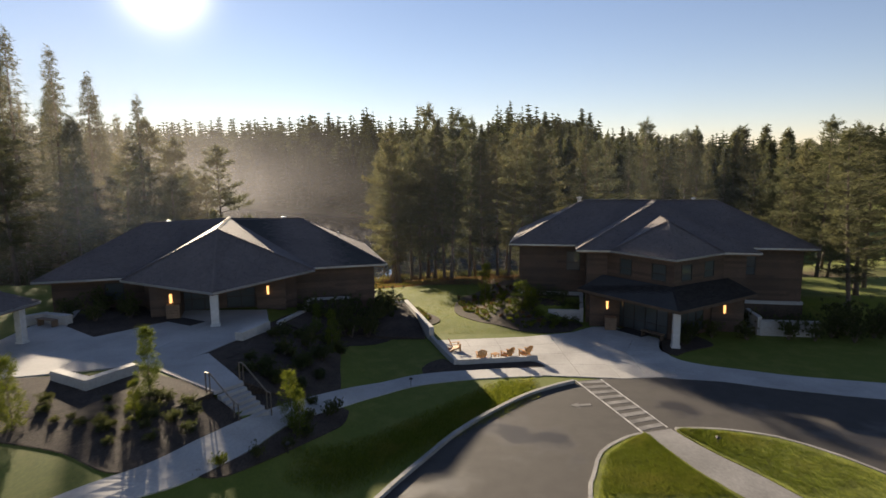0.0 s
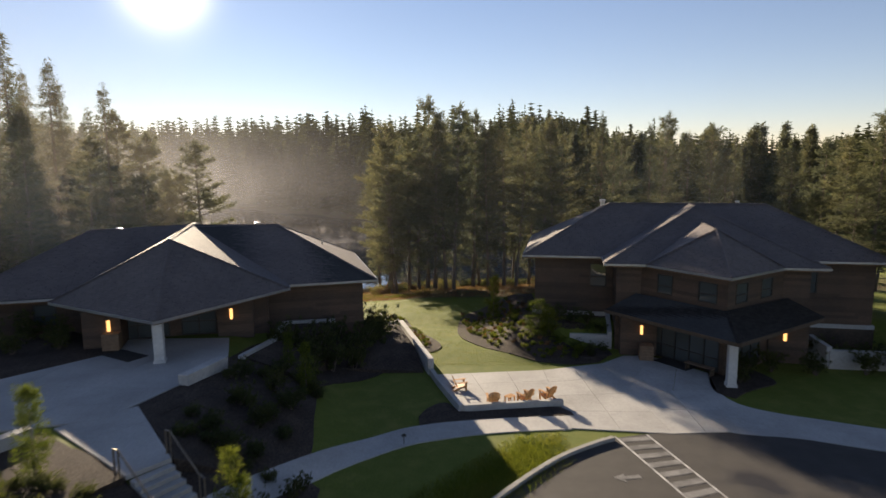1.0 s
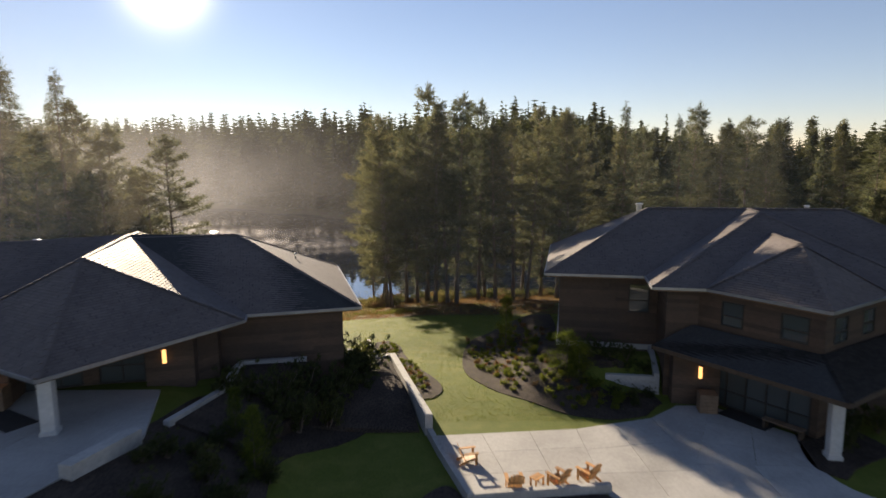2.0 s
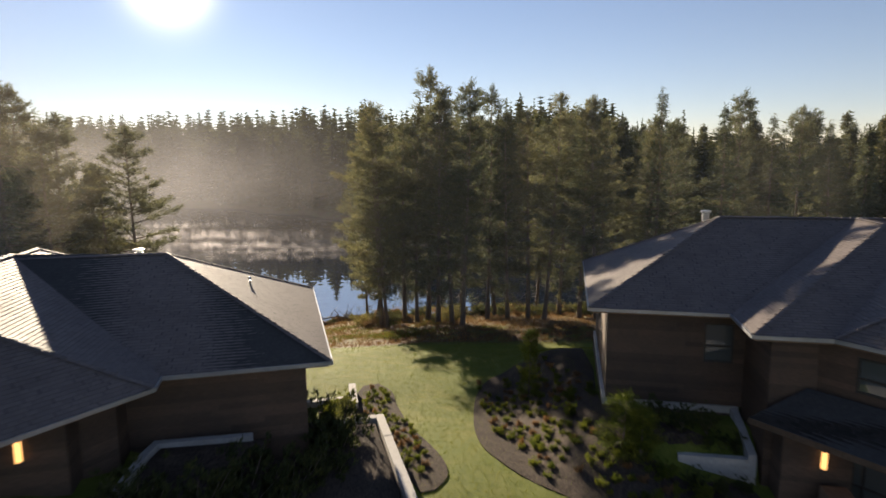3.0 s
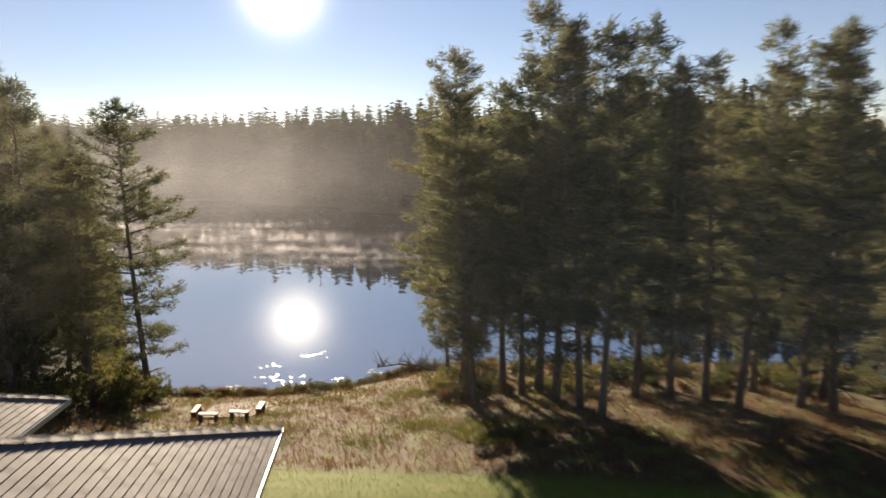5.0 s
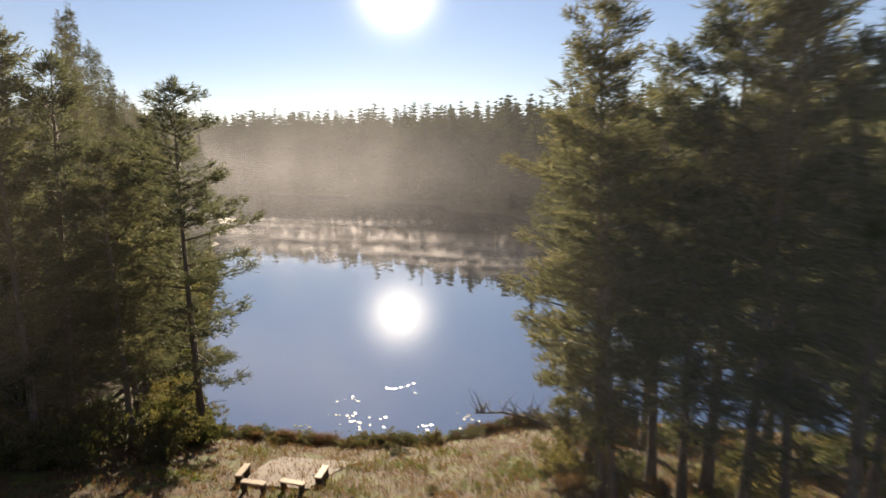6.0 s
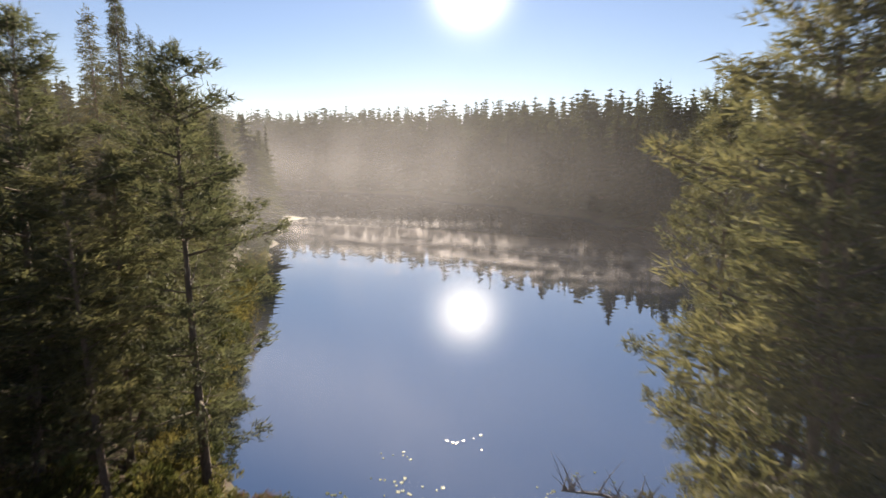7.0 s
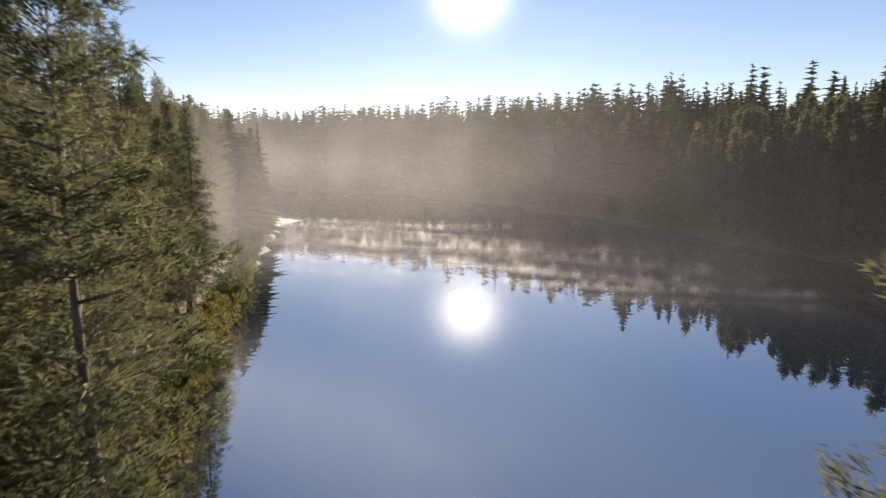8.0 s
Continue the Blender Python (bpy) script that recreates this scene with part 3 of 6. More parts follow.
for k in range(9):
    t0, t1 = (k + 0.25) / 9, (k + 0.75) / 9
    p = [CW[0].lerp(CW[3], t0), CW[1].lerp(CW[2], t0), CW[1].lerp(CW[2], t1), CW[0].lerp(CW[3], t1)]
    flat_shape("crosswalk_bar", [tuple(v) for v in p], 0.042, BAR_PAINT, "worn white painted bar of the pedestrian crossing", "road marking")
for a, b in ((CW[0], CW[3]), (CW[1], CW[2])):
    n = Vector((b.y - a.y, a.x - b.x)).normalized() * 0.045
    flat_shape("crosswalk_line", [tuple(a - n), tuple(b - n), tuple(b + n), tuple(a + n)][::-1], 0.044, PAINT_LINE, "white painted edge line of the crossing", "road marking")
flat_shape("road_arrow", [(6.3, 29.0), (6.75, 28.62), (6.7, 28.85), (7.4, 28.95), (7.35, 29.2), (6.75, 29.1), (6.8, 29.3)], 0.042, BAR_PAINT, "worn white painted direction arrow on asphalt", "road marking")

# planting beds
loft("mulch_bed", [(3.6, 59.5), (2.0, 57.6), (1.15, 55), (0.85, 51.4), (1.0, 49), (1.5, 47.4), (2.9, 45.1), (5.2, 42.9), (7.4, 42.1), (9.2, 42.5)],
     [(7.6, 59.5), (7.4, 57.6), (7.2, 55), (6.6, 52), (6.3, 50), (6.4, 48.6), (7.5, 47.6), (8.6, 46.8), (9.6, 45.5), (10.2, 43.8)],
     MULCH, "dark bark mulch bed with low shrubs", "planting bed", 44, 8, 0.05, drop=0.12)
loft("mulch_bed", [(-5.0, 56.6), (-5.2, 54.5), (-4.9, 52.5), (-3.6, 50.4), (-2.75, 48.6), (-2.1, 46.4), (-1.3, 44.6)],
     [(-4.2, 57.0), (-3.3, 55.6), (-2.9, 53.7), (-2.0, 50.7), (-0.7, 47.7), (-0.35, 45.9), (-0.8, 44.8)], MULCH, "dark bark mulch bed beside the garden wall", "planting bed", 30, 5, 0.05, drop=0.12)
loft("mulch_bed", [(-9.0, 25.75), (-9.1, 26.0), (-12.3, 29.6), (-11.5, 32.5), (-10.9, 37.0), (-10.0, 41.0), (-5.2, 45.5), (-5.6, 49), (-7, 54)],
     [(-7.6, 24.9), (-7.35, 26.2), (-6.4, 28.3), (-5.5, 29.9), (-6.1, 33.8), (-6.3, 37.6), (-3.4, 41.5), (-3.3, 47), (-4.9, 53.5)], MULCH, "dark bark mulch slope planted with shrubs", "planting bed", 40, 10, 0.04, drop=0.12)
loft("mulch_bed", [(-24.6, 25.4), (-20, 26.8), (-13.5, 26.9), (-9.95, 24.8), (-8.4, 23.75)],
     [(-24.4, 21.8), (-17.5, 21.0), (-13.9, 20.2), (-10.9, 19.0), (-9.25, 21.9)], MULCH, "dark bark mulch slope below the terrace", "planting bed", 30, 10, 0.04, drop=0.12)
loft("mulch_bed", [(-9.0, 19.9), (-8.4, 20.2), (-7.55, 21.8), (-6.65, 25.0), (-5.6, 27.2), (-5.05, 28.1)],
     [(-8.8, 19.5), (-7.9, 19.9), (-6.8, 21.8), (-5.5, 24.6), (-4.75, 26.4), (-4.7, 27.9)], MULCH, "dark mulch bed between footpath and lawn strip", "planting bed", 30, 5, 0.045, drop=0.12)
loft("mulch_bed", [(-1.38, 34.7), (-0.95, 35.75), (-0.1, 36.4), (0.75, 35.3), (2.4, 35.45), (4.2, 35.65), (5.4, 35.75), (5.95, 35.2)],
     [(-1.3, 33.75), (-0.7, 33.98), (0.3, 34.16), (1.2, 34.34), (2.6, 34.5), (4.2, 34.66), (5.5, 34.72), (6.05, 34.75)], MULCH, "dark mulch strip below the seat wall", "planting bed", 30, 4, 0.06, drop=0.12)
loft("mulch_bed", [(7.2, 45.4), (8.2, 45.55), (9.4, 45.35), (10.35, 45.1)], [(8.4, 43.2), (9.2, 43.25), (9.9, 43.5), (10.4, 43.9)], MULCH, "dark mulch strip before the planter wall", "planting bed", 16, 4, 0.07, drop=0.12)
loft("mulch_bed", [(14.9, 40.4), (14.2, 38.5), (14.1, 37.4), (14.7, 36.7)], [(17.5, 41.5), (18.0, 39.0), (16.5, 38.0), (15.6, 37.5)], MULCH, "dark mulch bed at the foot of the porch post", "planting bed", 20, 4, 0.05, drop=0.12)


# ---- houses ----
def clip(poly, axis, value, keep_more):
    out = []
    for i, p in enumerate(poly):
        q = poly[(i + 1) % len(poly)]
        a, b = (p[axis] - value, q[axis] - value) if keep_more else (value - p[axis], value - q[axis])
        if a >= 0:
            out.append(p)
        if (a > 0) != (b > 0) and abs(a - b) > 1e-9:
            t = a / (a - b)
            out.append((p[0] + (q[0] - p[0]) * t, p[1] + (q[1] - p[1]) * t))
    return out


def slope_axes(poly):
    pts = [Vector(p) for p in poly]
    n = Vector()
    for i in range(len(pts)):
        n += pts[i].cross(pts[(i + 1) % len(pts)])
    n.normalize()
    if n.z < 0:
        n = -n
    up = (Vector((0, 0, 1)) - n * n.z).normalized()
    return pts, n, up, up.cross(n)


def tiles_on(poly, rng, course=0.145, wide=0.31):
    """Yields each roof tile on a sloping face, as its ring on the slope and the slope's frame."""
    pts, n, up, side = slope_axes(poly)
    o = min(pts, key=lambda p: p.z)
    flat = [((p - o).dot(side), (p - o).dot(up)) for p in pts]
    top = max(t for _, t in flat)
    rows = int(top / course) + 1
    for r in range(rows):
        band = clip(clip(flat, 1, r * course, True), 1, (r + 1) * course, False)
        if len(band) < 3:
            continue
        s0, s1 = min(p[0] for p in band), max(p[0] for p in band)
        k = math.floor(s0 / wide) - 1
        while k * wide < s1:
            a = k * wide + (r % 2) * wide / 2 + rng.uniform(-0.02, 0.02)
            cell = clip(clip(band, 0, a, True), 0, a + wide - 0.006, False)
            k += 1
            if len(cell) >= 3:
                yield r * course, cell, o, n, up, side


def tile_solid(soup, r0, cell, o, n, up, side, rng, course=0.145):
    lift, lean = rng.uniform(0.009, 0.014), rng.uniform(-0.014, 0.014)
    mid = sum(s for s, _ in cell) / len(cell)
    ring = [o + side * s + up * t + n * (0.006 + lean * (s - mid) + lift * (1 - (t - r0) / course)) for s, t in cell]
    soup.poly(ring)
    low = [i for i, (s, t) in enumerate(cell) if t - r0 < 1e-4]
    if len(low) == 2:
        i, j = low if (low[1] - low[0]) == 1 else low[::-1]
        a, b = ring[i], ring[j]
        soup.poly([b, a, a - n * 0.012, b - n * 0.012])


def roof(house, faces, eaves, hips, seed, near=(), cover=None):
    """Deck, laid tiles, gutters along the eaves and cap tiles along hips and ridges."""
    rng = random.Random(seed)
    cover = cover or TILE
    top = None
    for f in faces:
        pts, n, up, side = slope_axes(f)
        ring = pts if (pts[1] - pts[0]).cross(pts[2] - pts[1]).z > 0 else pts[::-1]
        deck = Soup()
        deck.hexa([p - Vector((0, 0, 0.16)) for p in ring], ring)
        one = deck.put("roof_slope" if top else "roof", DECK, top or house, "" if top else "dark grey tiled hip roof")
        top = top or one
    soup, singles = Soup(), 0
    for k, f in enumerate(faces):
        for tile in tiles_on(f, rng):
            r0, cell, o, n, up, side = tile
            if k in near and singles < 280 and r0 < 1.6:
                one = Soup()
                tile_solid(one, *tile, rng)
                one.put("roof_tile", cover, top)
                singles += 1
            else:
                tile_solid(soup, *tile, rng)
    field = soup.put("roof_tiles", cover, top, "slate-grey tiles in overlapping courses")
    tagged(field, kind="stuff")
    for a, b in eaves:
        s = Soup()
        a, b = Vector(a), Vector(b)
        s.beam(a + Vector((0, 0, -0.07)), b + Vector((0, 0, -0.07)), 0.12, 0.13)
        s.put("gutter", GUTTER, top, "pale metal gutter")
    for a, b in hips:
        a, b = Vector(a), Vector(b)
        count = max(2, int((b - a).length / 0.34))
        s = Soup()
        for i in range(count):
            p, q = a.lerp(b, i / count), a.lerp(b, (i + 1.12) / count)
            d = (q - p).normalized()
            w = d.cross(Vector((0, 0, 1))).normalized() * 0.13
            z0, z1 = Vector((0, 0, 0.05)), Vector((0, 0, 0.025))
            s.poly([p - w + z0 * 0.2, p + z0 * 1.5, q + z1 * 1.5, q - w + z1 * 0.2])
            s.poly([p + z0 * 1.5, p + w + z0 * 0.2, q + w + z1 * 0.2, q + z1 * 1.5])
            s.poly([p - w + z0 * 0.2, p + w + z0 * 0.2, p + z0 * 1.5])
        tagged(s.put("ridge_cap", cover, top), kind="stuff")
    return top


def soffit(house, ring, z):
    s = Soup()
    s.hexa([(x, y, z - 0.05) for x, y in ring], [(x, y, z) for x, y in ring])
    s.put("soffit", SOFFIT, house, "brown boarded soffit")


def wall(house, p, q, z0, z1, openings=(), seed=0, board=0.2):
    """A straight boarded wall; openings are (from, to, sill, head) along it. The outer face is to the right of p to q."""
    p, q = Vector((*p, 0)), Vector((*q, 0))
    d = (q - p).normalized()
    out = Vector((d.y, -d.x, 0))
    length = (q - p).length
    rng = random.Random(seed)
    core, boards = Soup(), Soup()

    def block(soup, a, b, lo, hi, y0, y1, tilt=0.0):
        if b - a < 0.01 or hi - lo < 0.01:
            return
        base = [p + d * a + out * y0, p + d * b + out * y0, p + d * b + out * y1, p + d * a + out * y1]
        head = [p + d * a + out * (y0 - tilt), p + d * b + out * (y0 - tilt), p + d * b + out * y1, p + d * a + out * y1]
        soup.hexa([(v.x, v.y, lo) for v in base][::-1], [(v.x, v.y, hi) for v in head][::-1])

    def free(lo, hi):
        spans, at = [], 0.0
        for a, b, s, h in sorted(openings):
            if s < hi - 1e-3 and h > lo + 1e-3:
                spans.append((at, a))
                at = b
        spans.append((at, length))
        return spans

    cuts = sorted({z0, z1, *(v for o in openings for v in o[2:] if z0 < v < z1)})
    for lo, hi in zip(cuts, cuts[1:]):
        for a, b in free(lo, hi):
            block(core, a, b, lo, hi, -0.012, -0.18)
    z = z0
    while z < z1 - 0.02:
        hi = min(z + board, z1)
        for a, b in free(z + 0.001, hi - 0.001):
            at = a
            while at < b - 0.02:
                to = min(b, at + rng.uniform(2.6, 4.6))
                if b - to < 0.5:
                    to = b
                block(boards, at, to - 0.004, z + 0.004, hi, 0.022, -0.012, 0.016)
                at = to
        z = hi
    w = core.put("wall", DARK_WOOD, house)
    tagged(boards.put("siding", SIDING, w, "dark brown stained horizontal boards"), kind="stuff")
    for a, b, s, h in openings:
        window(house, p + d * a, d, out, b - a, s, h)
    return w


def window(house, p, d, out, wide, sill, head):
    """A framed window or glazed door in a wall's opening."""
    t = 0.07

    def at(a, y, z):
        v = p + d * a + out * y
        return (v.x, v.y, z)

    fr = Soup()
    outer = [(0, sill), (wide, sill), (wide, head), (0, head)]
    inner = [(t, sill + t), (wide - t, sill + t), (wide - t, head - t), (t, head - t)]
    for y in (0.03, -0.06):
        fr.v += [at(a, y, z) for a, z in outer] + [at(a, y, z) for a, z in inner]
    for k in range(4):
        j = (k + 1) % 4
        fr.f += [(k, j, 4 + j, 4 + k), (8 + j, 8 + k, 12 + k, 12 + j), (4 + k, 4 + j, 12 + j, 12 + k), (j, k, 8 + k, 8 + j)]
    f = fr.put("window", FRAME, house, "dark bronze framed window")

    def bar(a, b, lo, hi, y0=-0.05, y1=0.02):
        s = Soup()
        s.hexa([at(a, y1, lo), at(a, y0, lo), at(b, y0, lo), at(b, y1, lo)], [at(a, y1, hi), at(a, y0, hi), at(b, y0, hi), at(b, y1, hi)])
        return s

    n = max(1, round(wide / 0.95))
    rail = sill + (head - sill) * (0.42 if head - sill < 1.9 else 0.36)
    bar(t, wide - t, rail - t / 2, rail + t / 2).put("transom", FRAME, f)
    for k in range(1, n):
        bar(wide * k / n - t / 2, wide * k / n + t / 2, sill + t, head - t, -0.048, 0.022).put("mullion", FRAME, f)
    for k in range(n):
        for lo, hi in ((sill + t, rail - t / 2), (rail + t / 2, head - t)):
            bar(wide * k / n + t / 2, wide * (k + 1) / n - t / 2, lo, hi, -0.035, -0.02).put("pane", GLASS, f)


def wall_lamp(house, p, out, z):
    """A slim upright glowing wall lamp on a dark back plate."""
    out = Vector((*out, 0)).normalized()
    side = Vector((-out.y, out.x, 0))
    p = Vector((*p, 0))

    def block(name, mat, w, y0, y1, lo, hi, parent, label=""):
        s = Soup()
        ring = [p - side * w + out * y0, p + side * w + out * y0, p + side * w + out * y1, p - side * w + out * y1]
        s.hexa([(v.x, v.y, lo) for v in ring], [(v.x, v.y, hi) for v in ring])
        return s.put(name, mat, parent, label)

    back = block("wall_lamp", FRAME, 0.12, 0.0, 0.03, z - 0.36, z + 0.36, house, "lit bronze wall lamp")
    block("shade", LAMP, 0.075, 0.03, 0.13, z - 0.30, z + 0.30, back, "warm glowing glass shade")
    block("cap", FRAME, 0.09, 0.03, 0.15, z + 0.30, z + 0.33, back)
    block("foot", FRAME, 0.09, 0.03, 0.15, z - 0.33, z - 0.30, back)


def post(house, x, y, z0, z1, w=0.46):
    s = Soup()
    s.box(x - w / 2, y - w / 2, z0, x + w / 2, y + w / 2, z1, 0.02)
    p = s.put("porch_post", WHITE, house, "white square porch post")
    b = Soup()
    b.box(x - w / 2 - 0.05, y - w / 2 - 0.05, z0, x + w / 2 + 0.05, y + w / 2 + 0.05, z0 + 0.22, 0.02)
    b.put("plinth", WHITE, p)


def vent(house, x, y, z, r=0.16, h=0.55):
    s = Soup()
    s.tube([(x, y, z - 0.4), (x, y, z + h)], [r, r], 14)
    v = s.put("roof_vent", STEEL, house, "galvanised round roof vent", smooth=False)
    c = Soup()
    c.tube([(x, y, z + h + 0.03), (x, y, z + h + 0.05), (x, y, z + h + 0.13), (x, y, z + h + 0.16)], [r * 1.1, r * 1.45, r * 1.45, r * 0.6], 14)
    c.put("cap", STEEL, v)


def solid(house, name, ring, z0, z1, mat, label=""):
    s = Soup()
    s.hexa([(x, y, z0) for x, y in ring], [(x, y, z1) for x, y in ring])
    return s.put(name, mat, house, label)


def pier(house, a0, a1, v0, v1, z0, z1, seed):
    """A boarded pier with its four faces."""
    wall(house, (a0, v0), (a1, v0), z0, z1, seed=seed)
    wall(house, (a1, v0), (a1, v1), z0, z1, seed=seed + 1)
    wall(house, (a0, v1), (a0, v0), z0, z1, seed=seed + 2)


def house_single():
    h = thing("house", pose(-27.0, 38.57, 0, 0, 0, 15.4), "single-storey dark cedar house with slate-grey hip roof", "house")
    L, D, ze, zr, c, vr = 23.5, 12.65, 4.78, 7.94, 11.8, 5.8
    e0, e1, e2, e3 = (0, 0, ze), (L, 0, ze), (L, D, ze), (0, D, ze)
    r0, r1 = (6.0, vr, zr), (17.5, vr, zr)
    K, K2, Rc, Lc = (c + 6.28, 0, ze), (c - 6.28, 0, ze), (c + 6.28, -1.0, ze), (c - 6.28, -1.0, ze)
    F, P, M = (c, -7.15, ze), (c - 0.1, -1.0, 7.92), (c + 0.2, vr + 0.2, 8.12)
    Wr, Wrb, Wlb, Wl, Aw, Mr = (c + 6, D, ze), (c + 6, 15.1, ze), (c - 6, 15.1, ze), (c - 6, D, ze), (c, 9.1, zr - 0.01), (c, vr, zr - 0.01)   # wing towards the lake
    roof(h, [(e0, K2, M, r0), (K, e1, r1, M), (e1, e2, r1), (e3, e0, r0), (e2, e3, r0, r1), (Wr, Wrb, Aw, Mr), (Wrb, Wlb, Aw), (Wlb, Wl, Mr, Aw), (Lc, F, P), (F, Rc, P), (Rc, K, M, P), (K2, Lc, P, M)],
         [(e0, K2), (K, e1), (e1, e2), (e2, Wr), (Wr, Wrb), (Wrb, Wlb), (Wlb, Wl), (Wl, e3), (e3, e0), (K2, Lc), (Lc, F), (F, Rc), (Rc, K)],
         [(e1, r1), (e2, r1), (e0, r0), (e3, r0), (r0, r1), (Wrb, Aw), (Wlb, Aw), (Aw, Mr), (F, P), (Lc, P), (Rc, P), (P, M)], 11, near=(2,))
    soffit(h, [(0.1, 0.1), (L - 0.1, 0.1), (L - 0.1, D - 0.1), (0.1, D - 0.1)], ze - 0.17)
    soffit(h, [(c - 6.15, 0.09), (c - 6.15, -0.95), (c, -6.95), (c + 6.15, -0.95), (c + 6.15, 0.09)], ze - 0.18)
    soffit(h, [(c - 5.9, D - 0.09), (c + 5.9, D - 0.09), (c + 5.9, 15.0), (c - 5.9, 15.0)], ze - 0.18)
    zf, zt = 2.3, ze - 0.2
    i = 0.85
    wall(h, (i, i), (c - 5.0, i), zf - 1.6, zt, [(3.2, 4.4, 3.1, 4.3)], 1)
    wall(h, (c + 5.0, i), (L - i, i), zf - 2.2, zt, (), 2)
    wall(h, (L - i, i), (L - i, D - i), zf - 3.2, zt, [(2.2, 3.4, 3.1, 4.3), (6.4, 7.6, 3.1, 4.3)], 3)
    wall(h, (L - i, D - i), (i, D - i), zf - 3.2, zt, [(3, 5.8, 2.6, 4.4), (9, 12.8, 2.6, 4.4), (16, 18.4, 2.6, 4.4)], 4)
    wall(h, (i, D - i), (i, i), zf - 1.6, zt, (), 5)
    wall(h, (c + 5.1, D - i), (c + 5.1, 14.2), zf - 3.6, zt, (), 13)
    wall(h, (c + 5.1, 14.2), (c - 5.1, 14.2), zf - 3.6, zt, [(1.4, 4.2, 2.6, 4.4), (6.0, 8.8, 2.6, 4.4)], 14)
    wall(h, (c - 5.1, 14.2), (c - 5.1, D - i), zf - 3.6, zt, (), 15)
    # bay under the porch roof, glazed towards the entrance
    wall(h, (c - 5.0, i), (c - 5.0, -0.4), zf - 0.6, zt, (), 6)
    wall(h, (c - 5.0, -0.4), (c - 3.6, -1.8), zf - 0.6, zt, (), 7)
    wall(h, (c - 3.6, -1.8), (c, -1.4), zf, zt, [(0.9, 3.3, 2.55, 4.35)], 8)
    wall(h, (c, -1.4), (c + 3.6, -1.8), zf, zt, [(0.3, 2.2, 2.55, 4.35)], 9)
    wall(h, (c + 3.6, -1.8), (c + 5.0, -0.4), zf - 0.6, zt, (), 10)
    wall(h, (c + 5.0, -0.4), (c + 5.0, i), zf - 0.6, zt, (), 12)
    pier(h, 7.6, 9.4, -3.1, -1.2, zf, zt, 20)
    pier(h, 14.1, 16.0, -2.25, -0.6, zf, zt, 24)
    wall_lamp(h, (8.85, -3.1), (0, -1), 3.78)
    wall_lamp(h, (14.85, -2.25), (0, -1), 3.78)
    post(h, c, -6.35, 2.5, zt)
    vent(h, 16.2, 7.2, 7.3)
    vent(h, 7.4, 6.9, 7.4, 0.13, 0.4)
    vent(h, 20.6, 6.8, 6.15, 0.05, 0.32)
    solid(h, "plinth", [(i - 0.06, i - 0.06), (L - i + 0.06, i - 0.06), (L - i + 0.06, D - i + 0.06), (i - 0.06, D - i + 0.06)], -1.6, 0.55, WALL_CONCRETE, "pale concrete foundation plinth")


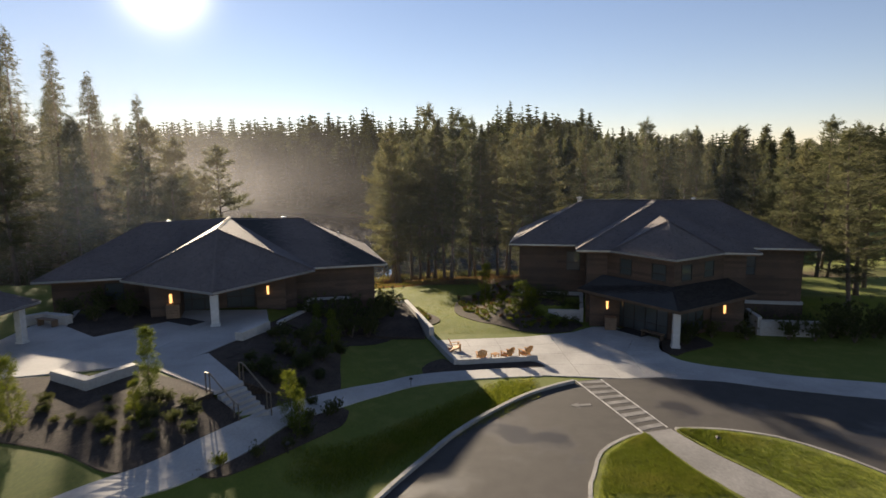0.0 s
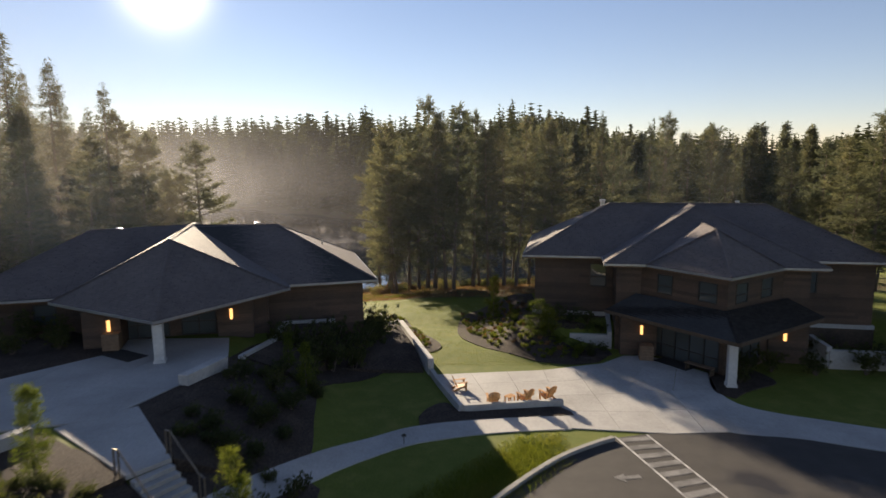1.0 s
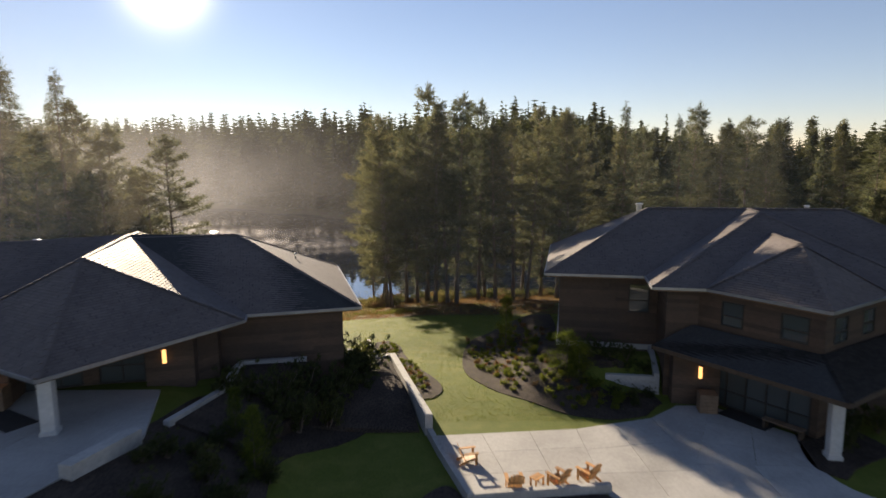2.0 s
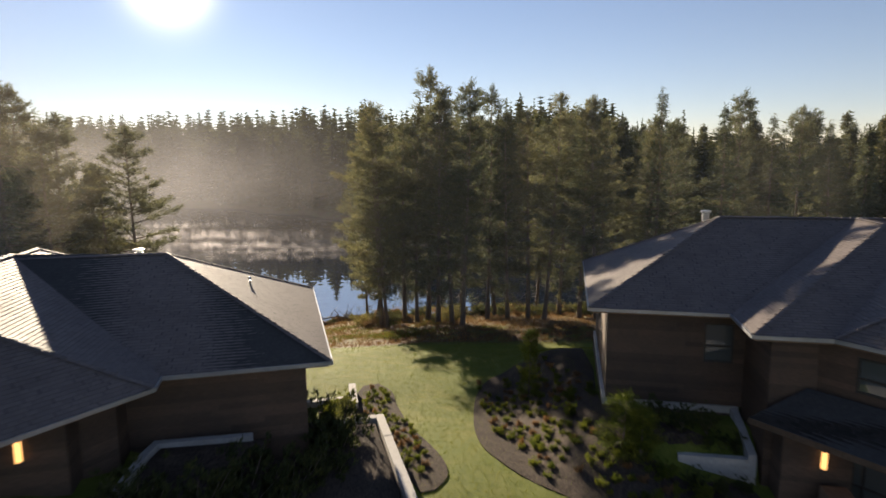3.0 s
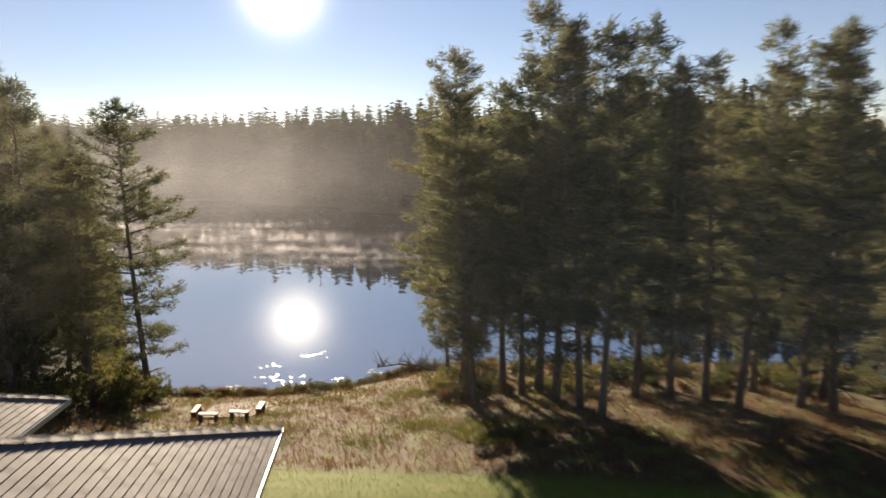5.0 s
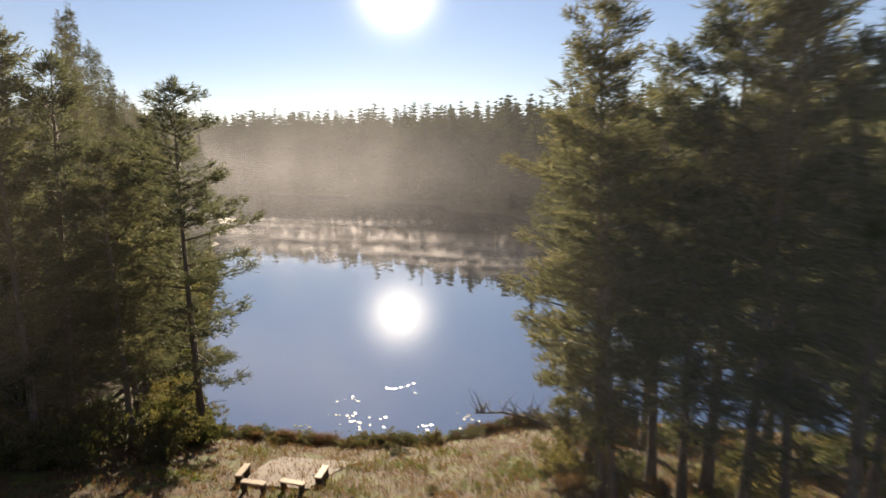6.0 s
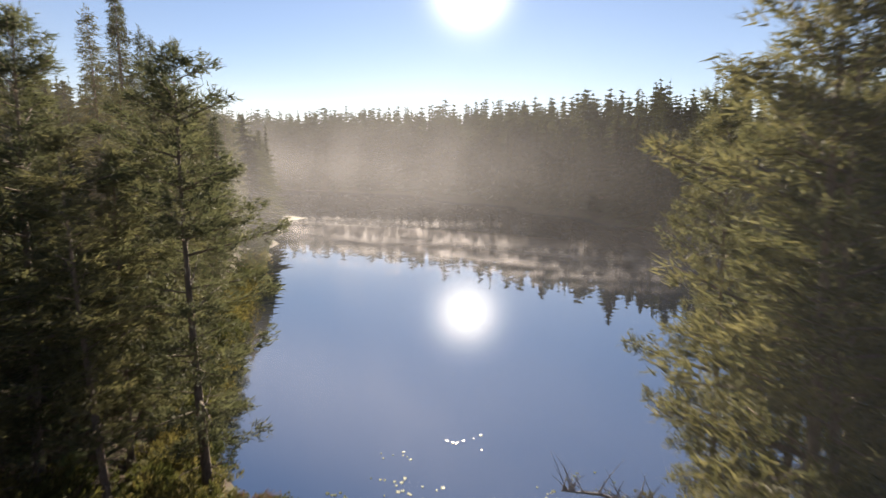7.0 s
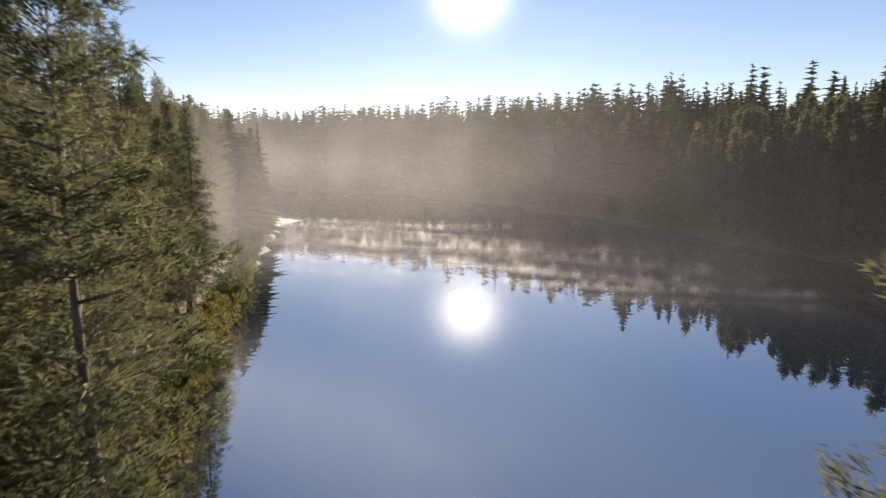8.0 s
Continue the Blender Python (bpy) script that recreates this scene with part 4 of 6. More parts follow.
def house_double():
    h = thing("house", pose(5.35, 48.5, 0, 0, 0, -11.6), "two-storey dark cedar house with slate-grey hip roof", "house")
    L, D, ze, zr, c = 22.9, 11.7, 5.72, 8.92, 11.7
    e0, e1, e2, e3 = (0, 0, ze), (L, 0, ze), (L, D, ze), (0, D, ze)
    r0, r1 = (6.0, D / 2, zr), (16.9, D / 2, zr)
    W0, W1, Pw, M = (c - 6.4, -2.9, ze), (c + 6.4, -2.9, ze), (c, 3.3, zr), (c, D / 2, zr)
    K0, K1 = (c - 6.4, 0, ze), (c + 6.4, 0, ze)
    Nl, Nr, F, P = (c - 3.95, -2.9, ze), (c + 3.95, -2.9, ze), (c, -6.85, ze), (c, -2.9, 7.97)
    Q = (c, 1.46, 7.97)
    roof(h, [(e0, K0, M, r0), (K1, e1, r1, M), (e1, e2, r1), (e3, e0, r0), (e2, e3, r0, r1), (W0, W1, Pw), (K0, W0, Pw, M), (W1, K1, M, Pw),
             (Nl, F, P), (F, Nr, P), (Nr, Q, P), (Q, Nl, P)],
         [(e0, K0), (K1, e1), (e1, e2), (e2, e3), (e3, e0), (K0, W0), (W0, Nl), (Nl, F), (F, Nr), (Nr, W1), (W1, K1)],
         [(e1, r1), (e2, r1), (e0, r0), (e3, r0), (r0, r1), (W0, Pw), (W1, Pw), (Pw, M), (F, P), (Nl, P), (Nr, P), (P, Q)], 12, near=(3,))
    soffit(h, [(0.1, 0.1), (L - 0.1, 0.1), (L - 0.1, D - 0.1), (0.1, D - 0.1)], ze - 0.17)
    soffit(h, [(c - 6.3, 0.09), (c - 6.3, -2.8), (c - 3.9, -2.8), (c, -6.7), (c + 3.9, -2.8), (c + 6.3, -2.8), (c + 6.3, 0.09)], ze - 0.18)
    zt, i = ze - 0.2, 0.8
    wall(h, (i, i), (c - 5.6, i), 1.7, zt, [(3.75, 4.85, 3.5, 5.1)], 31)
    wall(h, (c - 5.6, i), (c - 5.6, -2.2), 0.0, zt, (), 32)
    wall(h, (c - 5.6, -2.2), (c - 4.1, -2.2), 0.0, zt, (), 33)
    wall(h, (c - 4.1, -2.2), (c, -6.3), 0.0, zt, [(0.7, 5.5, 0.08, 2.25), (1.2, 2.3, 4.0, 5.2), (4.0, 5.2, 4.0, 5.2)], 34)
    wall(h, (c, -6.3), (c + 4.1, -2.2), 0.0, zt, [(0.9, 3.6, 0.3, 2.2), (0.8, 2.0, 4.0, 5.2), (3.4, 4.6, 4.0, 5.2)], 35)
    wall(h, (c + 4.1, -2.2), (c + 5.6, -2.2), 0.0, zt, (), 36)
    wall(h, (c + 5.6, -2.2), (c + 5.6, i), 0.0, zt, (), 37)
    wall(h, (c + 5.6, i), (L - i, i), 1.5, zt, [(0.5, 1.5, 3.5, 5.1)], 38)
    wall(h, (L - i, i), (L - i, D - i), 1.0, zt, [(3, 4.6, 3.4, 5.0)], 39)
    wall(h, (L - i, D - i), (i, D - i), -1.6, zt, [(3, 6, 3.2, 5.2), (9, 13, 3.2, 5.2)], 40)
    wall(h, (i, D - i), (i, i), 1.2, zt, [(2.4, 3.6, 3.5, 5.1)], 41)
    ring = [(i - 0.14, i - 0.14), (c - 5.75, i - 0.14), (c - 5.75, D - 2), (i - 0.14, D - i + 0.1)]
    solid(h, "foundation", ring, -1.2, 1.44, DARK_WOOD, "dark boarded foundation")
    solid(h, "plinth_ledge", ring, 1.445, 1.72, WALL_CONCRETE, "pale concrete ledge")
    ring = [(c + 5.75, i - 0.14), (L - i + 0.14, i - 0.14), (L - i + 0.14, D - i + 0.1), (c + 5.75, D - 2)]
    solid(h, "foundation", ring, -1.2, 1.26, DARK_WOOD, "dark boarded foundation")
    solid(h, "plinth_ledge", ring, 1.265, 1.52, WALL_CONCRETE, "pale concrete ledge")
    # canopy over the entrance, folded round the bay
    E0, E1, E2 = (c - 6.3, -2.7, 2.72), (c, -9.0, 2.72), (c + 6.3, -2.7, 2.72)
    B0, B1, B2 = (c - 4.4, -2.25, 3.75), (c, -6.35, 3.75), (c + 4.4, -2.25, 3.75)
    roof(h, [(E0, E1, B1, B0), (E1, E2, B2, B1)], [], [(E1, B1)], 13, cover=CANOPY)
    fascia = Soup()
    for a, b in ((E0, E1), (E1, E2)):
        fascia.beam(Vector(a) - Vector((0, 0, 0.1)), Vector(b) - Vector((0, 0, 0.1)), 0.1, 0.2)
    fascia.put("fascia", DARK_WOOD, h, "dark timber fascia")
    soffit(h, [(c - 6.1, -2.6), (c, -8.7), (c + 6.1, -2.6), (c + 4.2, -2.3), (c, -6.4), (c - 4.2, -2.3)], 2.56)
    pier(h, 6.35, 8.5, -3.25, -2.2, 0.0, 2.5, 50)
    pier(h, 14.9, 17.05, -3.25, -2.2, 0.0, 2.5, 54)
    wall_lamp(h, (7.6, -3.25), (0, -1), 1.68)
    wall_lamp(h, (15.75, -3.25), (0, -1), 1.68)
    post(h, c, -7.95, 0.0, 2.52)
    vent(h, 5.6, 6.9, 8.45, 0.17, 0.55)
    vent(h, 15.2, 6.6, 8.6, 0.12, 0.35)


house_single()
house_double()


def pavilion():
    h = thing("pavilion", pose(-26.3, 30.2, 2.45, 0, 0, -8), "small open pavilion with slate-grey roof and white posts", "pavilion")
    ze, zr, s = 2.35, 4.3, 3.2
    c = [(-s, -s, ze), (s, -s, ze), (s, s, ze), (-s, s, ze)]
    a = (0, 0, zr)
    roof(h, [(c[0], c[1], a), (c[1], c[2], a), (c[2], c[3], a), (c[3], c[0], a)], [(c[0], c[1]), (c[1], c[2]), (c[2], c[3]), (c[3], c[0])], [(p, a) for p in c], 14)
    soffit(h, [(-s + 0.1, -s + 0.1), (s - 0.1, -s + 0.1), (s - 0.1, s - 0.1), (-s + 0.1, s - 0.1)], ze - 0.17)
    for x in (-2.5, 2.5):
        for y in (-2.5, 2.5):
            post(h, x, y, 0, ze - 0.2, 0.4)


pavilion()


# ---- garden walls, steps, rail ----
def wall_run(name, pts, width, tops, foot, label, cat="garden wall"):
    """A cast wall along points on the plan, with a level for each point, in lengths end to end."""
    root = thing(name, pose(0, 0, 0), label, cat, kind="structure")
    for k, (a, b) in enumerate(zip(pts, pts[1:])):
        a, b = Vector((*a, 0)), Vector((*b, 0))
        d = (b - a).normalized()
        n = Vector((-d.y, d.x, 0)) * width / 2
        e = d * (width / 2 if k else 0)
        ring = [(a - n + e, tops[k]), (b - n + d * width / 2, tops[k + 1]), (b + n + d * width / 2, tops[k + 1]), (a + n + e, tops[k])]
        s = Soup()
        s.hexa([(p.x, p.y, foot) for p, _ in ring], [(p.x, p.y, z - 0.02) for p, z in ring])
        m = sum((p for p, _ in ring), Vector()) / 4
        s.hexa([(p.x, p.y, z - 0.02) for p, z in ring], [(m.x + (p.x - m.x) * 0.985, m.y + (p.y - m.y) * 0.985, z) for p, z in ring])
        s.put("wall_length", WALL_CONCRETE, root)
    return root


wall_run("garden_wall", [(0.76, 35.4), (5.62, 36.0)], 0.24, [0.36, 0.34], -0.3, "low pale concrete seat wall behind the garden chairs")
wall_run("garden_wall", [(0.66, 35.3), (-0.45, 38.9), (-0.85, 40.4)], 0.24, [0.38, 0.38, 0.38], -0.3, "low pale concrete garden wall beside the forecourt")
wall_run("garden_wall", [(-0.92, 40.65), (-2.65, 46.9), (-3.2, 48.9), (-4.6, 48.5)], 0.34, [0.95, 1.0, 1.0, 1.0], -0.6, "stepped pale concrete garden wall along the slope")
wall_run("garden_wall", [(-4.95, 53.2), (-5.45, 55.6)], 0.36, [-0.2, -0.2], -1.1, "short pale concrete garden wall in the bed")
wall_run("garden_wall", [(-5.3, 54.0), (-7.5, 53.5)], 0.36, [-0.25, -0.25], -1.1, "short pale concrete garden wall by the house")
wall_run("garden_wall", [(8.1, 45.78), (10.4, 45.38)], 0.28, [0.9, 0.9], -0.3, "pale concrete planter wall beside the entrance")
wall_run("garden_wall", [(10.56, 45.2), (11.15, 47.95)], 0.28, [1.1, 1.7], -0.3, "pale concrete planter wall rising to the house")
wall_run("garden_wall", [(-7.0, 44.25), (-9.95, 43.55), (-9.95, 42.7), (-9.6, 40.0), (-10.4, 36.8)], 0.26, [2.4, 2.45, 2.45, 2.45, 2.5], 0.2, "low pale concrete wall along the house")
wall_run("garden_wall", [(22.2, 41.2), (25.9, 40.6)], 0.3, [1.1, 1.1], -0.3, "pale concrete retaining wall below the house")
wall_run("garden_wall", [(22.3, 43.2), (22.2, 41.3)], 0.3, [1.45, 1.3], -0.3, "pale concrete retaining wall below the house")
wall_run("garden_wall", [(6.2, 59.8), (9.2, 59.3)], 0.3, [-0.55, -0.55], -1.4, "low pale concrete garden wall at the lawn's edge")
wall_run("seat_wall", [(-18.0, 26.6), (-15.75, 25.35), (-14.75, 27.2)], 0.42, [3.0, 3.0, 3.0], 2.0, "low pale concrete seat wall on the terrace", "seat wall")
wall_run("seat_wall", [(-11.5, 32.5), (-10.75, 34.8)], 0.5, [3.0, 3.0], 2.0, "low pale concrete seat wall on the terrace", "seat wall")
wall_run("seat_wall", [(-26.0, 36.1), (-25.2, 36.9), (-23.5, 36.3)], 0.5, [3.15, 3.15, 3.15], 2.0, "low pale concrete seat wall by the planting", "seat wall")


def steps():
    root = thing("stairs", pose(-9.45, 25.3, 0, 0, 0, 54.6), "pale concrete garden steps between terrace and footpath", "stairs", kind="structure")
    n, rise, going = 6, 0.15, 0.29
    for k in range(n):
        s = Soup()
        s.box(-0.66, -(k + 1) * going, 0.7, 0.66, -k * going + 0.02, 2.57 - (k + 1) * rise, 0.012)
        s.put("step", CONCRETE, root)


def handrail(a, b, za, zb):
    root = thing("handrail", pose(0, 0, 0), "bronze-coloured tubular handrail beside the steps", "handrail")
    a, b = Vector(a), Vector(b)
    s = Soup()
    d = (b - a).normalized() * 0.3
    s.tube([(*(a - d), za - 0.08), (*(a - d), za + 0.9), (*a, za + 0.93), (*b, zb + 0.93), (*(b + d), zb + 0.9), (*(b + d), zb - 0.1)], [0.03] * 6, 8)
    s.put("rail", RAIL, root)
    for p, z in ((a, za), (b, zb)):
        q = Soup()
        q.tube([(*p, z - 0.15), (*p, z + 0.92)], [0.028, 0.028], 8)
        q.put("post", RAIL, root)


steps()
handrail((-9.1, 26.0), (-7.75, 24.9), 2.5, 1.6)
handrail((-10.1, 24.7), (-8.75, 23.7), 2.5, 1.6)


# ---- furniture ----
def adirondack():
    h = thing("garden_chair", pose(0, 0, 0), "honey-coloured cedar slatted garden chair", "chair", "chairs on the forecourt")
    for k in range(6):                                        # seat slats, falling to the back
        s = Soup()
        y = 0.30 - k * 0.1
        z = 0.37 - k * 0.028
        s.hexa([(-0.27, y - 0.09, z - 0.045), (0.27, y - 0.09, z - 0.045), (0.27, y, z - 0.02), (-0.27, y, z - 0.02)],
               [(-0.27, y - 0.09, z - 0.02), (0.27, y - 0.09, z - 0.02), (0.27, y, z + 0.005), (-0.27, y, z + 0.005)])
        s.put("seat_slat", CEDAR, h)
    for k in range(7):                                        # fanned back slats with a rounded crown
        x = (k - 3) * 0.075
        top = 1.02 - 0.018 * (k - 3) ** 2
        s = Soup()
        lo, hi = Vector((x, -0.24, 0.24)), Vector((x * 1.45, -0.24 - (top - 0.24) * 0.42, top))
        w0, w1 = 0.034, 0.048
        s.hexa([(lo.x - w0, lo.y, lo.z), (lo.x + w0, lo.y, lo.z), (lo.x + w0, lo.y - 0.022, lo.z), (lo.x - w0, lo.y - 0.022, lo.z)],
               [(hi.x - w1, hi.y, hi.z), (hi.x + w1, hi.y, hi.z), (hi.x + w1, hi.y - 0.022, hi.z), (hi.x - w1, hi.y - 0.022, hi.z)])
        s.put("back_slat", CEDAR, h)
    for x in (-0.33, 0.33):
        s = Soup()
        s.hexa([(x - 0.075, -0.42, 0.56), (x + 0.075, -0.42, 0.56), (x + 0.085, 0.40, 0.58), (x - 0.085, 0.40, 0.58)],
               [(x - 0.075, -0.42, 0.585), (x + 0.075, -0.42, 0.585), (x + 0.085, 0.40, 0.605), (x - 0.085, 0.40, 0.605)])
        s.put("armrest", CEDAR, h)
        s = Soup()
        s.box(x - 0.02, 0.22, 0, x + 0.02, 0.34, 0.58)
        s.put("front_leg", CEDAR, h)
        s = Soup()
        s.beam((x * 0.88, 0.34, 0.33), (x * 0.88, -0.55, 0.05), 0.03, 0.12)
        s.put("back_leg", CEDAR, h)
    s = Soup()
    s.box(-0.36, -0.44, 0.50, 0.36, -0.40, 0.56)
    s.put("back_rail", CEDAR, h)
    return h


chair = adirondack()
chair.matrix_world = pose(2.28, 36.12, 0.05, 0, 0, 4) @ Matrix.Scale(0.82, 4)
copy_thing(chair, pose(3.9, 36.4, 0.05, 0, 0, 38))
copy_thing(chair, pose(5.08, 36.75, 0.05, 0, 0, 36))
copy_thing(chair, pose(0.72, 38.15, 0.05, 0, 0, -78))
stool = thing("foot_stool", pose(3.15, 36.45, 0.05, 0, 0, 40), "small honey-coloured cedar slatted footstool", "stool")
for k in range(4):
    s = Soup()
    s.box(-0.25, -0.17 + k * 0.09, 0.30, 0.25, -0.09 + k * 0.09, 0.325)
    s.put("slat", CEDAR, stool)
for x in (-0.2, 0.2):
    for y in (-0.13, 0.13):
        s = Soup()
        s.box(x - 0.025, y - 0.025, 0, x + 0.025, y + 0.025, 0.3)
        s.put("leg", CEDAR, stool)


def planter_box(x, y, z, turn):
    h = thing("planter", pose(x, y, z, 0, 0, turn), "square brown timber planter box by the entrance", "planter")
    for k in range(5):
        s = Soup()
        s.box(-0.4, -0.4, k * 0.18, 0.4, 0.4, k * 0.18 + 0.17, 0.01)
        s.put("plank", SOFFIT, h)


planter_box(-17.4, 37.7, 2.57, 15)
planter_box(12.2, 43.0, 0.05, -11)


def mat(x, y, z, turn, w, d):
    s = Soup()
    s.box(-w / 2, -d / 2, 0, w / 2, d / 2, 0.02, 0.006)
    ob = s.put("door_mat", MAT)
    ob.matrix_world = pose(x, y, z, 0, 0, turn)
    tagged(ob, "dark fibre door mat before the entrance", "mat")


mat(13.6, 42.0, 0.052, -57, 2.3, 1.1)
mat(-16.2, 36.6, 2.572, -30, 2.2, 1.1)


def entrance_bench():
    h = thing("entrance_bench", pose(14.45, 40.55, 0.05, 0, 0, -54), "low slatted cedar bench under the entrance window", "bench")
    for k in range(3):
        s = Soup()
        s.box(-0.85, -0.21 + 0.145 * k, 0.38, 0.85, -0.08 + 0.145 * k, 0.43, 0.008)
        s.put("slat", SOFFIT, h)
    for k in (-0.75, 0.75):
        s = Soup()
        s.box(k - 0.05, -0.19, 0.0, k + 0.05, 0.19, 0.38, 0.006)
        s.put("leg", DARK_WOOD, h)


entrance_bench()


def planter_soil(name, rows, foot, label):
    """A bank of mulch between rows of (left, right) points with their heights."""
    s = Soup()
    for (a, b), (c, d) in zip(rows, rows[1:]):
        s.hexa([(*p[:2], foot) for p in (a, b, d, c)], [a, b, d, c])
    tagged(s.put(name, MULCH), label, "planting bed", kind="structure")


planter_soil("mulch_bed", [((8.0, 45.95, 0.72), (10.4, 45.55, 0.72)), ((8.3, 48.3, 0.95), (10.95, 47.9, 0.95))], -0.2, "dark mulch in the raised planter by the entrance")
planter_soil("mulch_bed", [((-10.2, 36.9, 2.35), (-7.6, 36.6, 1.5)), ((-9.4, 40.0, 2.3), (-6.6, 40.2, 1.1)), ((-9.75, 42.7, 2.3), (-6.3, 42.6, 1.2)), ((-9.75, 43.42, 2.3), (-6.6, 44.2, 2.2))], -0.3, "dark mulch bank below the house")
planter_soil("mulch_bed", [((-6.2, 40.9, 0.35), (-1.35, 40.9, 0.1)), ((-6.9, 43.6, 1.0), (-2.0, 43.6, 0.75)), ((-7.3, 46.6, 1.1), (-2.85, 46.6, 0.86)), ((-7.4, 48.2, 1.0), (-3.35, 48.4, 0.9))], -0.6, "dark mulch bank held by the garden wall")

planter_soil("mulch_bed", [((-24.8, 40.0, 2.6), (-23.1, 35.7, 2.6)), ((-21.4, 40.9, 2.62), (-20.1, 33.35, 2.6)), ((-18.9, 39.4, 2.6), (-17.0, 37.2, 2.6))], 2.2, "dark brown mulch bed between terrace and house")


def bank(a, b, out, rows, label):
    """Mulch drawn up to the edge of the paving from a to b, falling outwards."""
    line = [Vector(a).lerp(Vector(b), k / rows) for k in range(rows + 1)]
    far = [p + Vector(out) for p in line]
    planter_soil("mulch_bed", [((p.x, p.y, 2.54), (q.x, q.y, hgt(q.x, q.y) + 0.05)) for p, q in zip(line, far)], 0.8, label)


bank((-14.6, 27.95), (-10.0, 24.72), (-1.05, -1.35), 5, "dark mulch bank below the terrace walk")
bank((-9.0, 25.95), (-12.2, 30.1), (1.3, 1.0), 5, "dark mulch bank above the steps")
bank((-12.9, 28.95), (-10.7, 35.2), (1.5, -0.5), 6, "dark mulch bank beside the terrace")


def lake_bench(x, y, turn):
    z = hgt(x, y)
    h = thing("lake_bench", pose(x, y, z, 0, 0, turn), "backless pale timber bench on two dark block legs", "bench", "benches round the clearing")
    s = Soup()
    s.box(-0.6, -0.18, 0.42, 0.6, 0.18, 0.49, 0.02)
    s.put("seat", BENCH_WOOD, h)
    for k in (-0.47, 0.47):
        s = Soup()
        s.box(k - 0.07, -0.14, -0.2, k + 0.07, 0.14, 0.42, 0.01)
        s.put("leg", DARK_WOOD, h)




def terrace_bench():
    h = thing("terrace_bench", pose(-24.4, 35.9, 2.57, 0, 0, -20), "brown timber bench before the terrace seat wall", "bench")
    for k in range(4):
        s = Soup()
        s.box(-0.75, -0.2 + k * 0.105, 0.40, 0.75, -0.105 + k * 0.105, 0.44, 0.006)
        s.put("seat_slat", SOFFIT, h)
    for k in (-0.6, 0.6):
        s = Soup()
        s.box(k - 0.05, -0.18, 0.0, k + 0.05, 0.2, 0.40, 0.008)
        s.put("leg", SOFFIT, h)


terrace_bench()
lake_bench(-22.8, 76.9, 104)
lake_bench(-21.3, 75.75, 7)
lake_bench(-19.75, 76.5, 3)
lake_bench(-19.25, 78.2, 101)
loft("gravel_clearing", [(-23.4, 80.6), (-23.0, 78.2), (-22.4, 76.3)], [(-18.9, 81.4), (-19.3, 79.0), (-19.2, 76.9)],
     surface("fine_gravel", (0.20, 0.17, 0.14), (0.32, 0.28, 0.24), 40, 1, 0.95, 0.6, 0.01), "fine grey gravel clearing between the benches", "path", 16, 4, 0.06)


# ---- trees ----
def tufts(centres, dirs, rng, count, length, width, spread):
    """Sprays of narrow needle blades: each blade a slim triangle."""
    n = len(centres)
    c = np.repeat(centres, count, 0)
    d = np.repeat(dirs, count, 0) + rng.normal(0, spread, (n * count, 3))
    d /= np.linalg.norm(d, axis=1, keepdims=True) + 1e-9
    side = np.cross(d, rng.normal(0, 1, (n * count, 3)))
    side /= np.linalg.norm(side, axis=1, keepdims=True) + 1e-9
    ln = length * rng.uniform(0.6, 1.25, (n * count, 1))
    base = c + rng.normal(0, length * 0.35, (n * count, 3))
    a = base - side * width * 0.6
    b = base + side * width * 0.6
    tip = base + d * ln
    v = np.stack([a, b, tip], 1).reshape(-1, 3)
    return v


def blade_mesh(name, v, material):
    k = len(v) // 3
    me = bpy.data.meshes.new(name)
    me.vertices.add(len(v))
    me.vertices.foreach_set("co", v.astype(np.float32).ravel())
    me.loops.add(len(v))
    me.loops.foreach_set("vertex_index", np.arange(len(v), dtype=np.int32))
    me.polygons.add(k)
    me.polygons.foreach_set("loop_start", np.arange(0, len(v), 3, dtype=np.int32))
    me.polygons.foreach_set("loop_total", np.full(k, 3, dtype=np.int32))
    me.materials.append(material)
    me.update(calc_edges=True)
    return me


